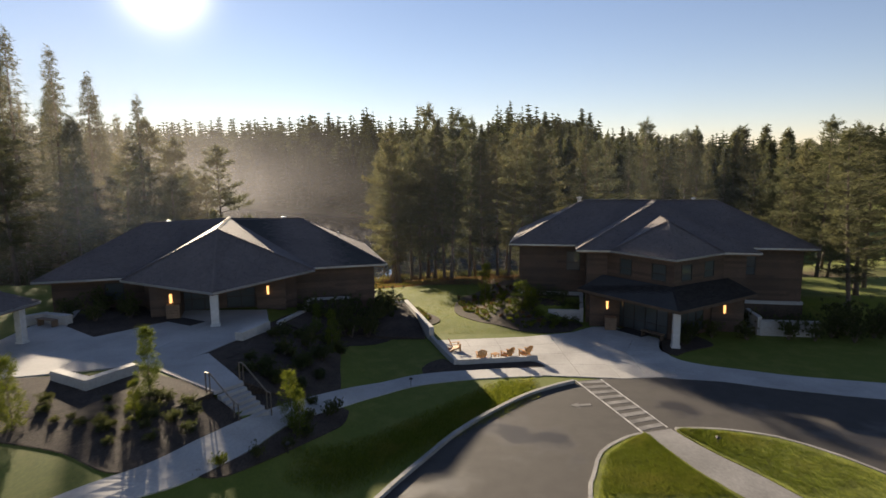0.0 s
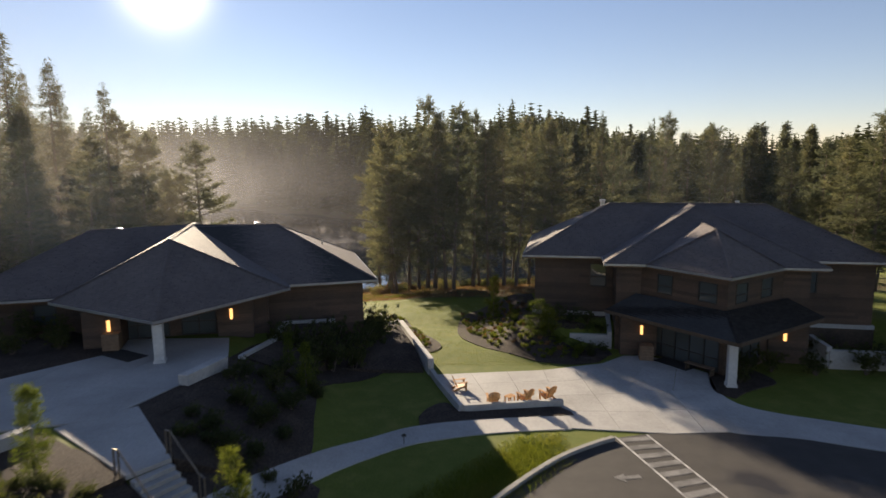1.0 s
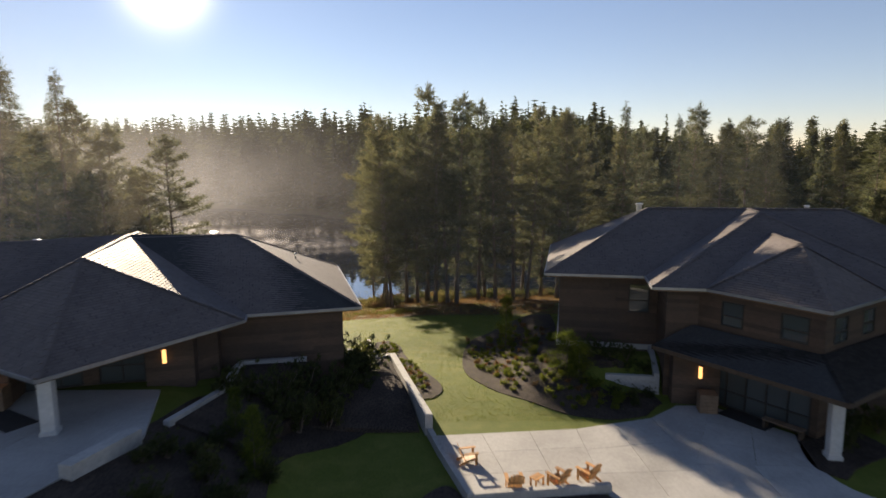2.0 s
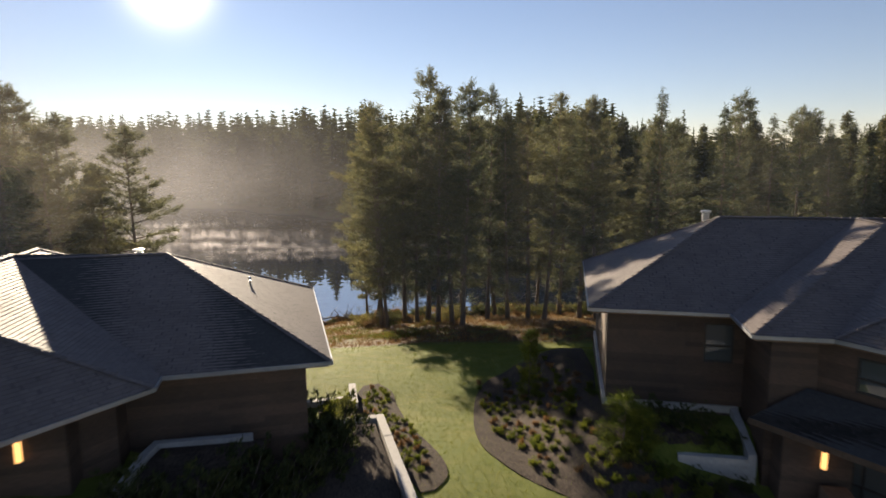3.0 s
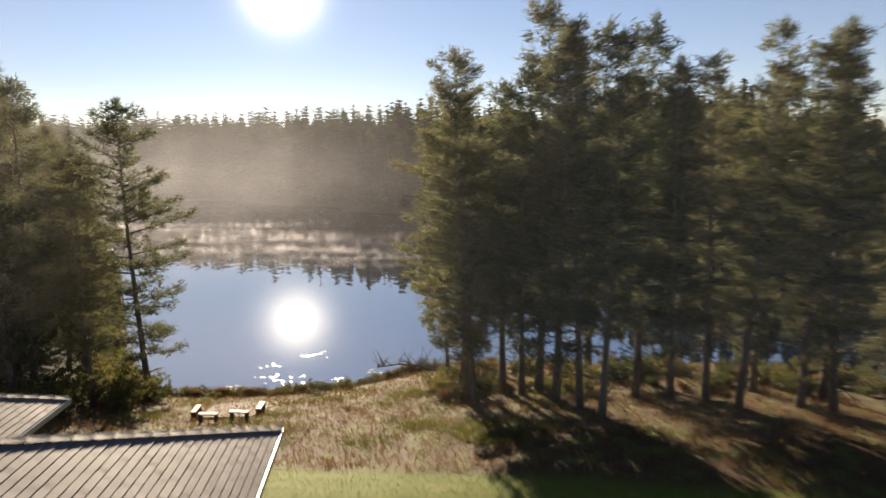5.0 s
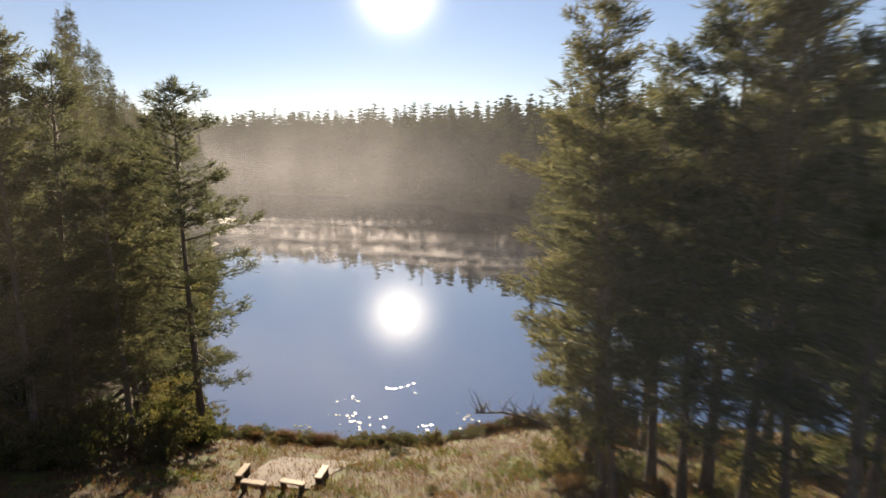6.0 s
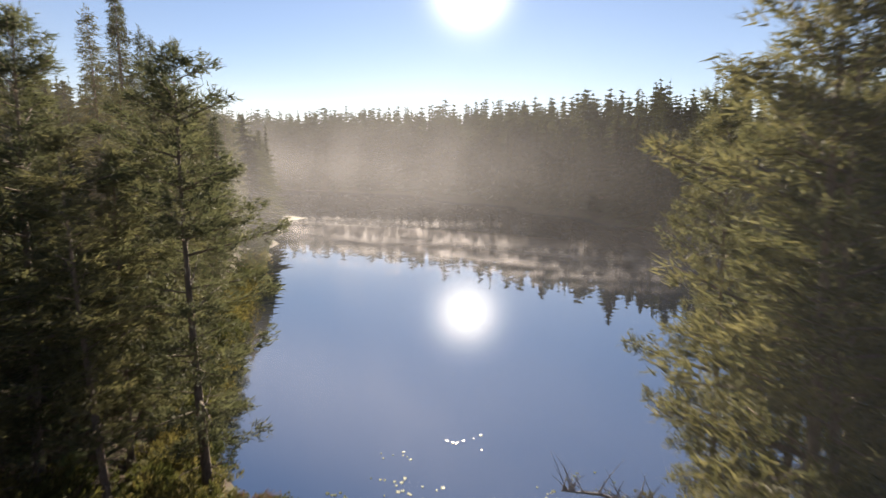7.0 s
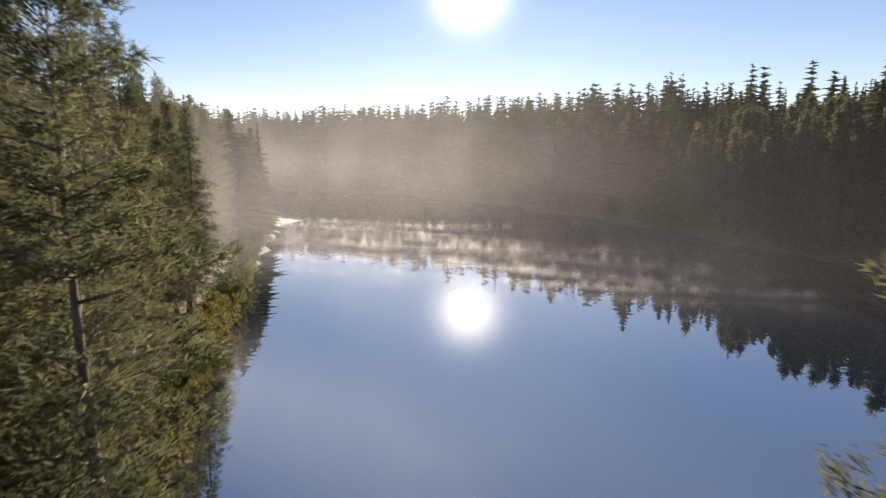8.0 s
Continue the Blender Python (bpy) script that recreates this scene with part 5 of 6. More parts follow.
def conifer(name, label, tall, seed, kind, blades, mat, bare=0.3, reach=3.4, lean=0.0, blade=(0.34, 0.05), layer=0.13):
    """A tapered trunk with limbs in loose whorls, and flat sprays of needles along them, with gaps between the layers."""
    rng = np.random.default_rng(seed)
    root = thing(name, pose(0, 0, -50), label, "tree")
    wood = Soup()
    bend = rng.normal(0, 0.022 * tall, 2)
    ts = np.linspace(0, 1, 9)
    ctrl = [(bend[0] * math.sin(t * 2.2) + lean * t * tall * 0.1, bend[1] * math.sin(t * 1.7), -0.4 + t * (tall + 0.2)) for t in ts]
    base_r = 0.010 * tall + 0.02
    wood.tube(ctrl, [base_r * (1.3 if i == 0 else 1) * (1 - 0.94 * t) for i, t in enumerate(ts)], 8)
    cz = np.array(ctrl)

    def trunk_at(t):
        return np.array([np.interp(t, ts, cz[:, k]) for k in range(3)])

    centres, dirs = [], []
    whorl = max(layer, (0.42 if kind == "spruce" else 0.62) * min(1.0, tall / 16))
    z = bare * tall
    az = 0.0
    while z < tall * 0.985:
        t = z / tall
        rel = (t - bare) / (1 - bare)
        for i in range(rng.integers(3, 6) if kind == "spruce" else rng.integers(2, 5)):
            az += 2.39996 + rng.normal(0, 0.35)
            if kind == "spruce":
                ln = reach * (1.02 - rel) ** 0.85 * rng.uniform(0.55, 1.15)
                rise, droop = -0.05 + 0.45 * rel, -0.26
            else:
                ln = reach * min(1.0, 0.5 + rel * 1.5) * (1.03 - rel) ** 0.55 * rng.uniform(0.35, 1.2)
                rise, droop = -0.05 + 0.62 * rel, 0.05
            ln = max(ln, 0.3)
            o = trunk_at(min(1, t + rng.normal(0, 0.006)))
            h = np.array([math.cos(az), math.sin(az), 0])
            sd = np.array([-h[1], h[0], 0])
            sweep = rng.normal(0, 0.12)
            segs = np.linspace(0, 1, 4)

            def limb(s):
                return o + h * ln * s + sd * sweep * ln * s * s + np.array([0, 0, ln * (rise * s + droop * s * s)])

            if ln > 0.8:
                wood.tube([limb(s) for s in segs], [0.01 + 0.016 * ln * (1 - s * 0.9) for s in segs], 3)
            n_spray = max(3, int(ln / (0.20 if kind == "spruce" else 0.24)))
            for k in range(n_spray):
                s = 0.25 + 0.78 * (k + rng.uniform(0, 1)) / n_spray
                wide = ln * (0.34 if kind == "pine" else 0.26) * math.sin(min(1, s) * 2.6) + 0.08
                for q in range(2):
                    lat = rng.uniform(-1, 1) * wide
                    drop = abs(lat) * (-0.25 if kind == "spruce" else 0.10)
                    centres.append(limb(s) + sd * lat + np.array([0, 0, drop + rng.normal(0, 0.05)]))
                    dd = h * 0.8 + sd * np.sign(lat) * 0.7 + np.array([0, 0, 0.45 if kind == "pine" else -0.22])
                    dirs.append(dd / np.linalg.norm(dd))
        z += whorl * rng.uniform(0.6, 1.4) * (1.0 if rel < 0.8 else 0.7)
    for k in range(10):                                      # leader
        centres.append(trunk_at(0.975) + np.array([rng.normal(0, 0.07), rng.normal(0, 0.07), 0.004 * k * tall]))
        dirs.append(np.array([rng.normal(0, 0.35), rng.normal(0, 0.35), 1.0]))
    for k in range(int(110 * bare) + 4 if tall > 8 else 0):      # dead snags below the crown
        o = trunk_at(rng.uniform(0.08, bare + 0.12))
        a, ln = rng.uniform(0, 6.28), rng.uniform(0.5, 1.9)
        q = np.array([math.cos(a), math.sin(a), rng.uniform(-0.45, 0.25)])
        wood.tube([o, o + q * ln * 0.55, o + q * ln + np.array([0, 0, -0.12 * ln])], [0.035, 0.022, 0.006], 3)
        if rng.random() < 0.55:
            centres.append(o + q * ln * 0.9)
            dirs.append(q / np.linalg.norm(q))
    wood.put("trunk", BARK, root, smooth=True)
    centres, dirs = np.array(centres), np.array(dirs)
    per = max(3, round(blades / len(centres)))
    crown = new("crown", blade_mesh("crown", tufts(centres, dirs, rng, per, blade[0], blade[1], 0.5), mat))
    crown.parent = root
    return root


PINES = [conifer("pine_tree", "tall shore pine with dark ragged crown", 20, 100 + k, "pine", 11500, PINE, 0.17 + 0.05 * (k % 3), 3.3 + 0.4 * (k % 2), 0.5 * (k % 3 - 1), (0.38, 0.058)) for k in range(5)]
PINES.append(conifer("pine_tree", "broad shore pine with long low limbs over the water", 20, 131, "pine", 19000, PINE, 0.16, 4.6, 0.2, (0.36, 0.052)))
SPRUCES = [conifer("spruce_tree", "tall dark spruce with pointed layered crown", 24, 200 + k, "spruce", 12500, SPRUCE, 0.10 + 0.06 * k, 3.7, 0.0, (0.38, 0.062)) for k in range(3)]
FAR_SPRUCES = [conifer("spruce_tree", "dark spruce on the far shore of the lake", 22, 250 + k, "spruce", 2800, SPRUCE, 0.06, 3.2, 0.0, (0.75, 0.2), 0.75) for k in range(3)]
YOUNG = [conifer("young_pine", "young yellow-green pine, bushy to the ground", 3.0, 300 + k, "pine", 4200, SHRUB, 0.06, 0.95, 0.3, (0.22, 0.02), 0.2) for k in range(3)]
planted = {"n": 0}


def plant(model, x, y, tall, base_h, turn=None, z=None, fat=1.0):
    planted["n"] += 1
    k = tall / base_h
    m = pose(x, y, hgt(x, y) if z is None else z, 0, 0, (planted["n"] * 137.5) % 360 if turn is None else turn) @ Matrix.Diagonal((k * fat, k * fat, k, 1))
    return copy_thing(model, m)


def pine(k, x, y, top, fat=1.0):
    z = hgt(x, y)
    plant(PINES[5 if k == 5 else k % 5], x, y, top - z, 20, fat=fat)


def spruce(k, x, y, top, fat=1.0):
    z = hgt(x, y)
    plant(SPRUCES[k % 3], x, y, top - z, 24, fat=fat)


# the stand between lawn and lake
for k, (x, y, top) in enumerate([(-6.35, 79.0, 16.6), (-5.8, 78.2, 14.2), (-4.4, 80.6, 15.2), (-3.2, 80.0, 16.2), (-2.2, 81.2, 19.9), (-1.2, 78.2, 17.0), (0.1, 77.2, 17.6), (0.9, 73.9, 16.4),
                                 (1.2, 88.0, 19.6), (3.4, 80.2, 18.1), (5.3, 79.8, 15.6), (7.2, 79.6, 16.0), (8.4, 78.0, 17.3), (10.6, 82.6, 15.8), (11.7, 78.6, 16.6), (13.2, 78.2, 16.9), (14.4, 82.3, 15.4),
                                 (-7.4, 83.4, 13.0), (-8.6, 85.6, 13.0), (-4.8, 86.5, 14.5), (4.6, 85.5, 15.8), (9.0, 87, 15), (17.2, 80.0, 15.2)]):
    pine(5 if k in (0, 18) else k if k != 5 else 10, x, y, top, (0.98 if k == 0 else 0.76 if k == 18 else 0.9) + 0.08 * (k % 3))
for k, (x, y, top) in enumerate([(18.2, 78.5, 17.8), (21, 82, 15.0), (23.6, 79.3, 16.3), (26.9, 83.2, 17.8), (30.0, 81.6, 15.6), (33.0, 82.0, 16.4), (20.0, 86, 15.5), (28.0, 88.0, 16.0), (36.5, 84, 15.2), (24, 90, 15.8)]):
    (spruce if k % 2 == 0 else pine)(k, x, y, top, 0.95)
for k, (x, y, top) in enumerate([(33, 76, 13.5), (37, 73, 13.0), (41.5, 72, 14.2), (39.9, 63.5, 16.5), (45, 79, 14.5), (50, 84, 15), (56, 88, 14), (44, 68, 12), (36, 66, 9)]):
    pine(k, x, y, top, 1.1)
for k, (x, y, top) in enumerate([(30.2, 43.6, 14.2), (33.2, 47.5, 15.0), (34.5, 41, 12.5), (29.2, 50.5, 11.0), (37, 52, 14)]):
    pine(k + 2, x, y, top, 1.25)
# the left shore
for k, (x, y, top) in enumerate([(-30.0, 82.4, 14.9), (-31.0, 78.2, 11.0), (-34.5, 77.4, 15.8), (-33.2, 74.6, 14.6), (-36.4, 75.6, 18.0), (-34.4, 81.6, 10.5)]):
    pine(5 if k in (0, 2) else k + 6, x, y, top, 1.1)
for k, (x, y, top) in enumerate([(-42.9, 61.5, 26.0), (-43.4, 67.2, 25.0), (-42.5, 73.6, 23.4), (-36.5, 74.0, 20.8), (-44.5, 76.5, 21.5), (-50, 58, 27), (-50, 70, 25), (-52, 80, 23), (-56, 64, 26), (-58, 80, 24),
                                 (-86, 136, 18.5), (-93, 145, 18), (-64, 92, 23), (-72, 100, 24), (-102, 158, 19), (-112, 168, 19), (-98, 138, 22)]):
    spruce(k, x, y, top, 1.05)
spruce(1, -49.2, 90.2, 19.8, 1.05)
shore_rng = random.Random(8)
for k in range(34):                                          # along the water's edge, then a second row behind
    t = (k + 2) / 35
    x, y = -31.5 - 112 * t ** 1.25, 85.0 + 122 * t ** 1.25 - 3.2
    off = 2.2 + 1.4 * (k % 2)
    low = 9.0 + 7.0 * min(1, k / 16)
    (spruce if k % 3 else pine)(k, x - off, y + shore_rng.uniform(-1, 0.5), low + shore_rng.uniform(-1, 2.5), 1.15)
    spruce(k + 1, x - off - 5.5, y - shore_rng.uniform(1, 4), low + 2.5 + shore_rng.uniform(-1, 3.5), 1.1)
for k, (x, y, top) in enumerate([(-85, 119.4, 31), (-76.4, 118.5, 24.9), (-68.6, 106.2, 27.4), (-72, 113, 25), (-81, 123, 23.5)]):
    spruce(k, x, y, top, 0.95)
for k, (x, y, top) in enumerate([(-38, 62, 17), (-39, 54, 18), (-46, 50, 20), (-36, 68, 15)]):
    pine(k, x, y, top, 1.1)
for k in range(150):                                         # the front rows of the far shore
    t = shore_rng.random()
    x = float(np.interp(t, [0, 0.2, 0.5, 0.75, 1], [60, 46, 18, -8, -28])) + 1.5 + 24 * (k / 150)
    y = float(np.interp(t, [0, 0.2, 0.5, 0.75, 1], [113, 140, 168, 192, 214])) + shore_rng.uniform(-0.5, 3) + 8 * (k / 150)
    plant(FAR_SPRUCES[k % 3], x, y, shore_rng.uniform(15, 22), 22, fat=1.1)
for ob in (*PINES, *SPRUCES, *FAR_SPRUCES):
    for o in (*ob.children_recursive, ob):
        bpy.data.objects.remove(o)


# ---- far woods ----
def far_woods():
    rng = np.random.default_rng(5)

    def model(m, tiers, spikes):
        v, f = [], []
        fat, power = 0.15 + 0.03 * (m % 3), 0.55 + 0.16 * (m % 4)
        for t in range(tiers):                                # branches as paired fins round a thin spire
            u = t / tiers
            z0 = 0.06 + 0.91 * u ** (0.9 + 0.05 * m)
            r = fat * (1.04 - u) ** power * rng.uniform(0.75, 1.25)
            for s in range(spikes):
                a = 2 * math.pi * s / spikes + rng.uniform(-0.4, 0.4) + t * 1.7
                rr, w = r * rng.uniform(0.35, 1.5), 0.3 * r + 0.003
                ca, sa = math.cos(a), math.sin(a)
                z = min(0.985, z0 + rng.uniform(-0.035, 0.03) * (1 - 0.6 * u))
                tip = (rr * ca, rr * sa, z - 0.22 * rr * (1 - u) + 0.1 * rr * u)
                n0 = len(v)
                v += [(-w * sa, w * ca, z), (w * sa, -w * ca, z), tip, (0, 0, z + 0.55 * w + 0.006), (0, 0, z - 0.3 * w - 0.004)]
                f += [(n0, n0 + 1, n0 + 2), (n0 + 3, n0 + 4, n0 + 2)]
        n0 = len(v)
        v += [(0.012, 0, 0), (-0.006, 0.011, 0), (-0.006, -0.011, 0), (0, 0, 1.0)]
        f += [(n0, n0 + 1, n0 + 3), (n0 + 1, n0 + 2, n0 + 3), (n0 + 2, n0, n0 + 3)]
        return np.array(v), np.array(f)

    coarse, fine = [model(m, 18, 5) for m in range(7)], [model(m, 44, 6) for m in range(7)]
    xs, ys = rng.uniform(-420, 420, 30000), rng.uniform(100, 520, 30000)
    sd = lake_distance(xs, ys)
    right = xs > 30
    keep = (sd > 1.0) & ((sd < 95) | (right & (ys > 150) & (sd < 260)))
    keep &= ~((xs < -30) & (xs > -175) & (ys < 79 + 1.05 * (-30 - xs)) & (sd > 55))
    keep &= ~((xs > 60) & (xs < 300) & (ys > 125) & (ys < 0.55 * xs + 250) & (np.abs(xs - 0.5 * ys) < 40))
    keep &= ~((xs > 62) & (ys < 140))
    keep &= (np.hypot(xs + 14, ys - 74) > 105) & ~((xs > -30) & (sd < 20) & (ys < 215))
    back_x, back_y = rng.uniform(110, 360, 420), rng.uniform(372, 440, 420)      # beyond the far meadow
    xs, ys = np.concatenate([xs[keep][:3600], back_x]), np.concatenate([ys[keep][:3600], back_y])
    zs = height(xs, ys)
    V, F, n = [], [], 0
    for x, y, z in zip(xs, ys, zs):
        far = math.hypot(x + 10, y - 70)
        v, f = (fine if far < 230 else coarse)[rng.integers(7)]
        tall = rng.normal(26 if far > 230 else 20, 2.8 if far > 230 else 2.6)
        tall = max(11, tall + (3.2 if x < -40 and y > 170 else 0))
        a = rng.uniform(0, 6.28)
        fat = tall * rng.uniform(0.85, 1.3)
        q = np.stack([(v[:, 0] * math.cos(a) - v[:, 1] * math.sin(a)) * fat + x, (v[:, 0] * math.sin(a) + v[:, 1] * math.cos(a)) * fat + y, v[:, 2] * tall + z - 0.5], 1)
        V.append(q)
        F.append(f + n)
        n += len(v)
    ob = piece("far_woods", np.concatenate(V).tolist(), np.concatenate(F).tolist(), FAR_LEAF)
    tagged(ob, "dense dark conifer forest on the far shore", "forest", kind="stuff")


far_woods()


# ---- shrubs and undergrowth ----
def bush(name, label, r, h, seed, blades, mat, blade=(0.16, 0.06), stems=9):
    """A rounded, uneven shrub of leaf sprays on a few stems."""
    rng = np.random.default_rng(seed)
    root = thing(name, pose(0, 0, -50), label, "shrub")
    wood = Soup()
    centres, dirs = [], []
    for k in range(stems):
        a = k * 2.4 + rng.normal(0, 0.3)
        out = r * rng.uniform(0.25, 0.95)
        top = np.array([math.cos(a) * out, math.sin(a) * out, h * rng.uniform(0.55, 1.0)])
        wood.tube([(0, 0, -0.1), tuple(top * 0.5 + np.array([0, 0, 0.05])), tuple(top)], [0.02 + 0.01 * r, 0.013, 0.005], 5)
        for q in range(14):
            s = rng.uniform(0.35, 1.05)
            p = top * s + rng.normal(0, 0.17 * r, 3)
            p[2] = max(0.04, p[2])
            centres.append(p)
            d = p / (np.linalg.norm(p) + 1e-6) + np.array([0, 0, 0.5])
            dirs.append(d / np.linalg.norm(d))
    wood.put("woody_base", BARK, root)
    c = np.array(centres)
    crown = new("foliage", blade_mesh("foliage", tufts(c, np.array(dirs), rng, max(3, round(blades / len(c))), blade[0], blade[1], 0.6), mat))
    crown.parent = root
    return root


BUSH = [bush("shrub", "rounded green garden shrub in mulch", 0.9, 1.2, 400 + k, 3000, SHRUB, (0.12, 0.04)) for k in range(2)]
DARK_BUSH = [bush("shrub", "dark evergreen shrub on the mulch slope", 1.0, 1.5, 410 + k, 2600, DARK_SHRUB, (0.13, 0.042)) for k in range(2)]
LOW = [bush("low_shrub", "small yellow-green shrub planted in mulch", 0.34, 0.42, 420 + k, 420, SHRUB, (0.11, 0.04), 6) for k in range(3)]
LOW_DARK = [bush("low_shrub", "low dark green shrub planted on the mulch slope", 0.5, 0.6, 424 + k, 850, DARK_SHRUB, (0.12, 0.03), 7) for k in range(2)]
LOW_DRY = [bush("low_shrub", "small reddish dry shrub planted in mulch", 0.32, 0.4, 430, 360, DRY_GRASS, (0.12, 0.035), 6)]
WILD = [bush("undergrowth_bush", "wild dense undergrowth bush on the lake bank", 1.3, 1.3, 440 + k, 2500, WILD_LEAF if k else DARK_SHRUB, (0.17, 0.05), 12) for k in range(3)]
REED = bush("reed_clump", "dry brown reeds at the water's edge", 0.9, 1.1, 450, 1500, DRY_GRASS, (0.4, 0.03), 12)
rng = random.Random(21)


def set_down(model, x, y, s, fat=1.0, z=None):
    m = pose(x, y, hgt(x, y) if z is None else z, 0, 0, rng.uniform(0, 360)) @ Matrix.Diagonal((s * fat, s * fat, s, 1))
    return copy_thing(model, m)


# young pines and shrubs round the houses
for x, y, s in [(-12.7, 24.7, 1.0), (-6.6, 24.7, 0.85), (-6.2, 24.3, 0.7), (-16.6, 21.9, 0.95), (-18.6, 21.6, 0.7), (-12.2, 22.4, 0.55), (3.77, 54.2, 1.15), (-6.9, 35.6, 0.85), (-8.2, 37.6, 0.7)]:
    set_down(YOUNG[rng.randrange(3)], x, y, s, 0.78)
set_down(YOUNG[1], 6.0, 45.7, 0.68, 2.0)
set_down(YOUNG[0], 6.6, 45.4, 0.55, 1.9)
for x, y, s in [(-5.2, 51.6, 0.95), (-5.6, 50.4, 0.9), (7.2, 44.6, 0.55), (4.9, 49.4, 0.5), (8.3, 44.0, 0.55), (-8.2, 20.4, 0.4), (5.2, 51.0, 0.45)]:
    set_down(BUSH[rng.randrange(2)], x, y, s)
for x, y, s in [(-4.6, 46.4, 1.5), (-5.0, 48.2, 1.3), (-4.4, 44.6, 1.2), (-5.6, 43.2, 1.3), (-6.8, 42.4, 1.4), (-7.6, 40.6, 1.3), (-6.4, 40.0, 1.1), (-5.4, 41.0, 1.0), (-8.0, 34.2, 0.7), (-8.8, 31.8, 0.6), (-7.6, 31.0, 0.6), (-9.0, 29.0, 0.5),
                (-8.2, 28.2, 0.5), (-7.2, 37.6, 0.8), (-7.0, 33.0, 0.6), (-9.4, 34.6, 0.6), (-8.8, 40.4, 1.2), (-6.1, 25.6, 0.42), (-5.5, 26.8, 0.42), (-6.3, 23.0, 0.36), (-7.2, 21.6, 0.34), (-5.9, 24.2, 0.4), (-5.3, 27.5, 0.4),
                (9.0, 43.6, 0.35), (8.3, 44.7, 0.45), (9.2, 44.5, 0.42), (10.0, 44.4, 0.4), (7.4, 47.0, 0.7), (8.4, 46.6, 0.6), (9.4, 46.4, 0.6), (23.6, 42.0, 0.7), (24.8, 41.9, 0.7), (26.0, 41.6, 0.8), (16.0, 38.9, 0.6), (16.9, 40.2, 0.8), (23.6, 40.0, 0.9), (25.2, 39.6, 0.9), (20.8, 40.0, 0.8), (22.6, 42.4, 0.9), (18.6, 40.6, 0.8), (26.8, 40.4, 1.1), (28.2, 41.0, 1.2), (29.6, 40.2, 1.2), (27.6, 39.2, 1.0), (30.6, 41.4, 1.2), (28.8, 42.6, 1.3), (31.6, 40.0, 1.0),
                (-22.0, 36.8, 0.8), (-20.2, 37.6, 0.7), (-24.2, 37.6, 0.9), (-23.0, 39.4, 1.0), (-21.2, 39.0, 0.9)]:
    set_down(DARK_BUSH[rng.randrange(2)], x, y, s)


for x, y in ((8.6, 46.6), (9.3, 46.2), (9.9, 46.4), (8.9, 47.4), (9.8, 47.3), (10.4, 47.2), (10.2, 46.0)):
    set_down(LOW_DARK[rng.randrange(2)], x, y, 0.9, 1.2, 0.78)


def scatter_bed(n, spots, seed, kinds=None, lo=0.5, hi=1.0, side=1.3):
    r = random.Random(seed)
    placed = []
    while len(placed) < n:
        x0, y0, x1, y1 = spots[r.randrange(len(spots))]
        t = r.random()
        x, y = x0 + (x1 - x0) * t + r.uniform(-side, side), y0 + (y1 - y0) * t + r.uniform(-1.0, 1.0)
        if all((x - a) ** 2 + (y - b) ** 2 > 0.16 for a, b in placed):
            placed.append((x, y))
            model = kinds[r.randrange(2)] if kinds else LOW_DRY[0] if r.random() < 0.25 else LOW[r.randrange(3)]
            set_down(model, x, y, r.uniform(lo, hi), 1.35 if kinds else 1.0)


scatter_bed(150, [(2.6, 56.0, 3.0, 50.0), (4.0, 57.0, 5.2, 51.0), (3.2, 50.0, 4.6, 46.0), (5.6, 45.0, 7.0, 43.8)], 3, None, 0.38, 0.72)
scatter_bed(30, [(-21, 23.6, -17, 23.4), (-17, 22.6, -12.4, 22.2), (-14, 24.6, -10.6, 22.4), (-12.4, 21.2, -10.0, 22.6)], 5, LOW_DARK, 0.35, 0.7)
scatter_bed(26, [(-9.6, 29.0, -7.4, 27.6), (-9.0, 33.4, -7.2, 31.2), (-8.6, 37.4, -6.6, 35.0)], 6, LOW_DARK, 0.5, 1.0)
scatter_bed(52, [(-4.1, 55.4, -3.8, 52.6), (-2.9, 51.2, -1.5, 46.8)], 4, None, 0.34, 0.62, 0.5)

# undergrowth under the stand and along the shore
for k in range(96):
    x = rng.uniform(-9, 24)
    y = 80.5 + rng.uniform(0, 12) + 0.15 * x
    set_down((WILD[0], WILD[1], REED, WILD[2], WILD[0])[rng.randrange(5)], x, y, rng.uniform(0.35, 0.85), rng.uniform(0.9, 1.5))
for k in range(8):                                           # a few low green clumps on the dry bank
    set_down(WILD[rng.randrange(3)], rng.gauss(-12, 6), rng.gauss(80, 4.5), rng.uniform(0.08, 0.2), rng.uniform(1.6, 3.4))
for k in range(80):
    x = -29.5 + k * 0.25
    if k % 9 == 3:
        continue
    set_down((WILD[0], REED, WILD[1], REED, WILD[2])[k % 5], x, float(np.interp(x, LAKE_V[:5, 0], LAKE_V[:5, 1])) - rng.uniform(0.3, 1.6), rng.uniform(0.18, 0.46), rng.uniform(1.1, 2.2))
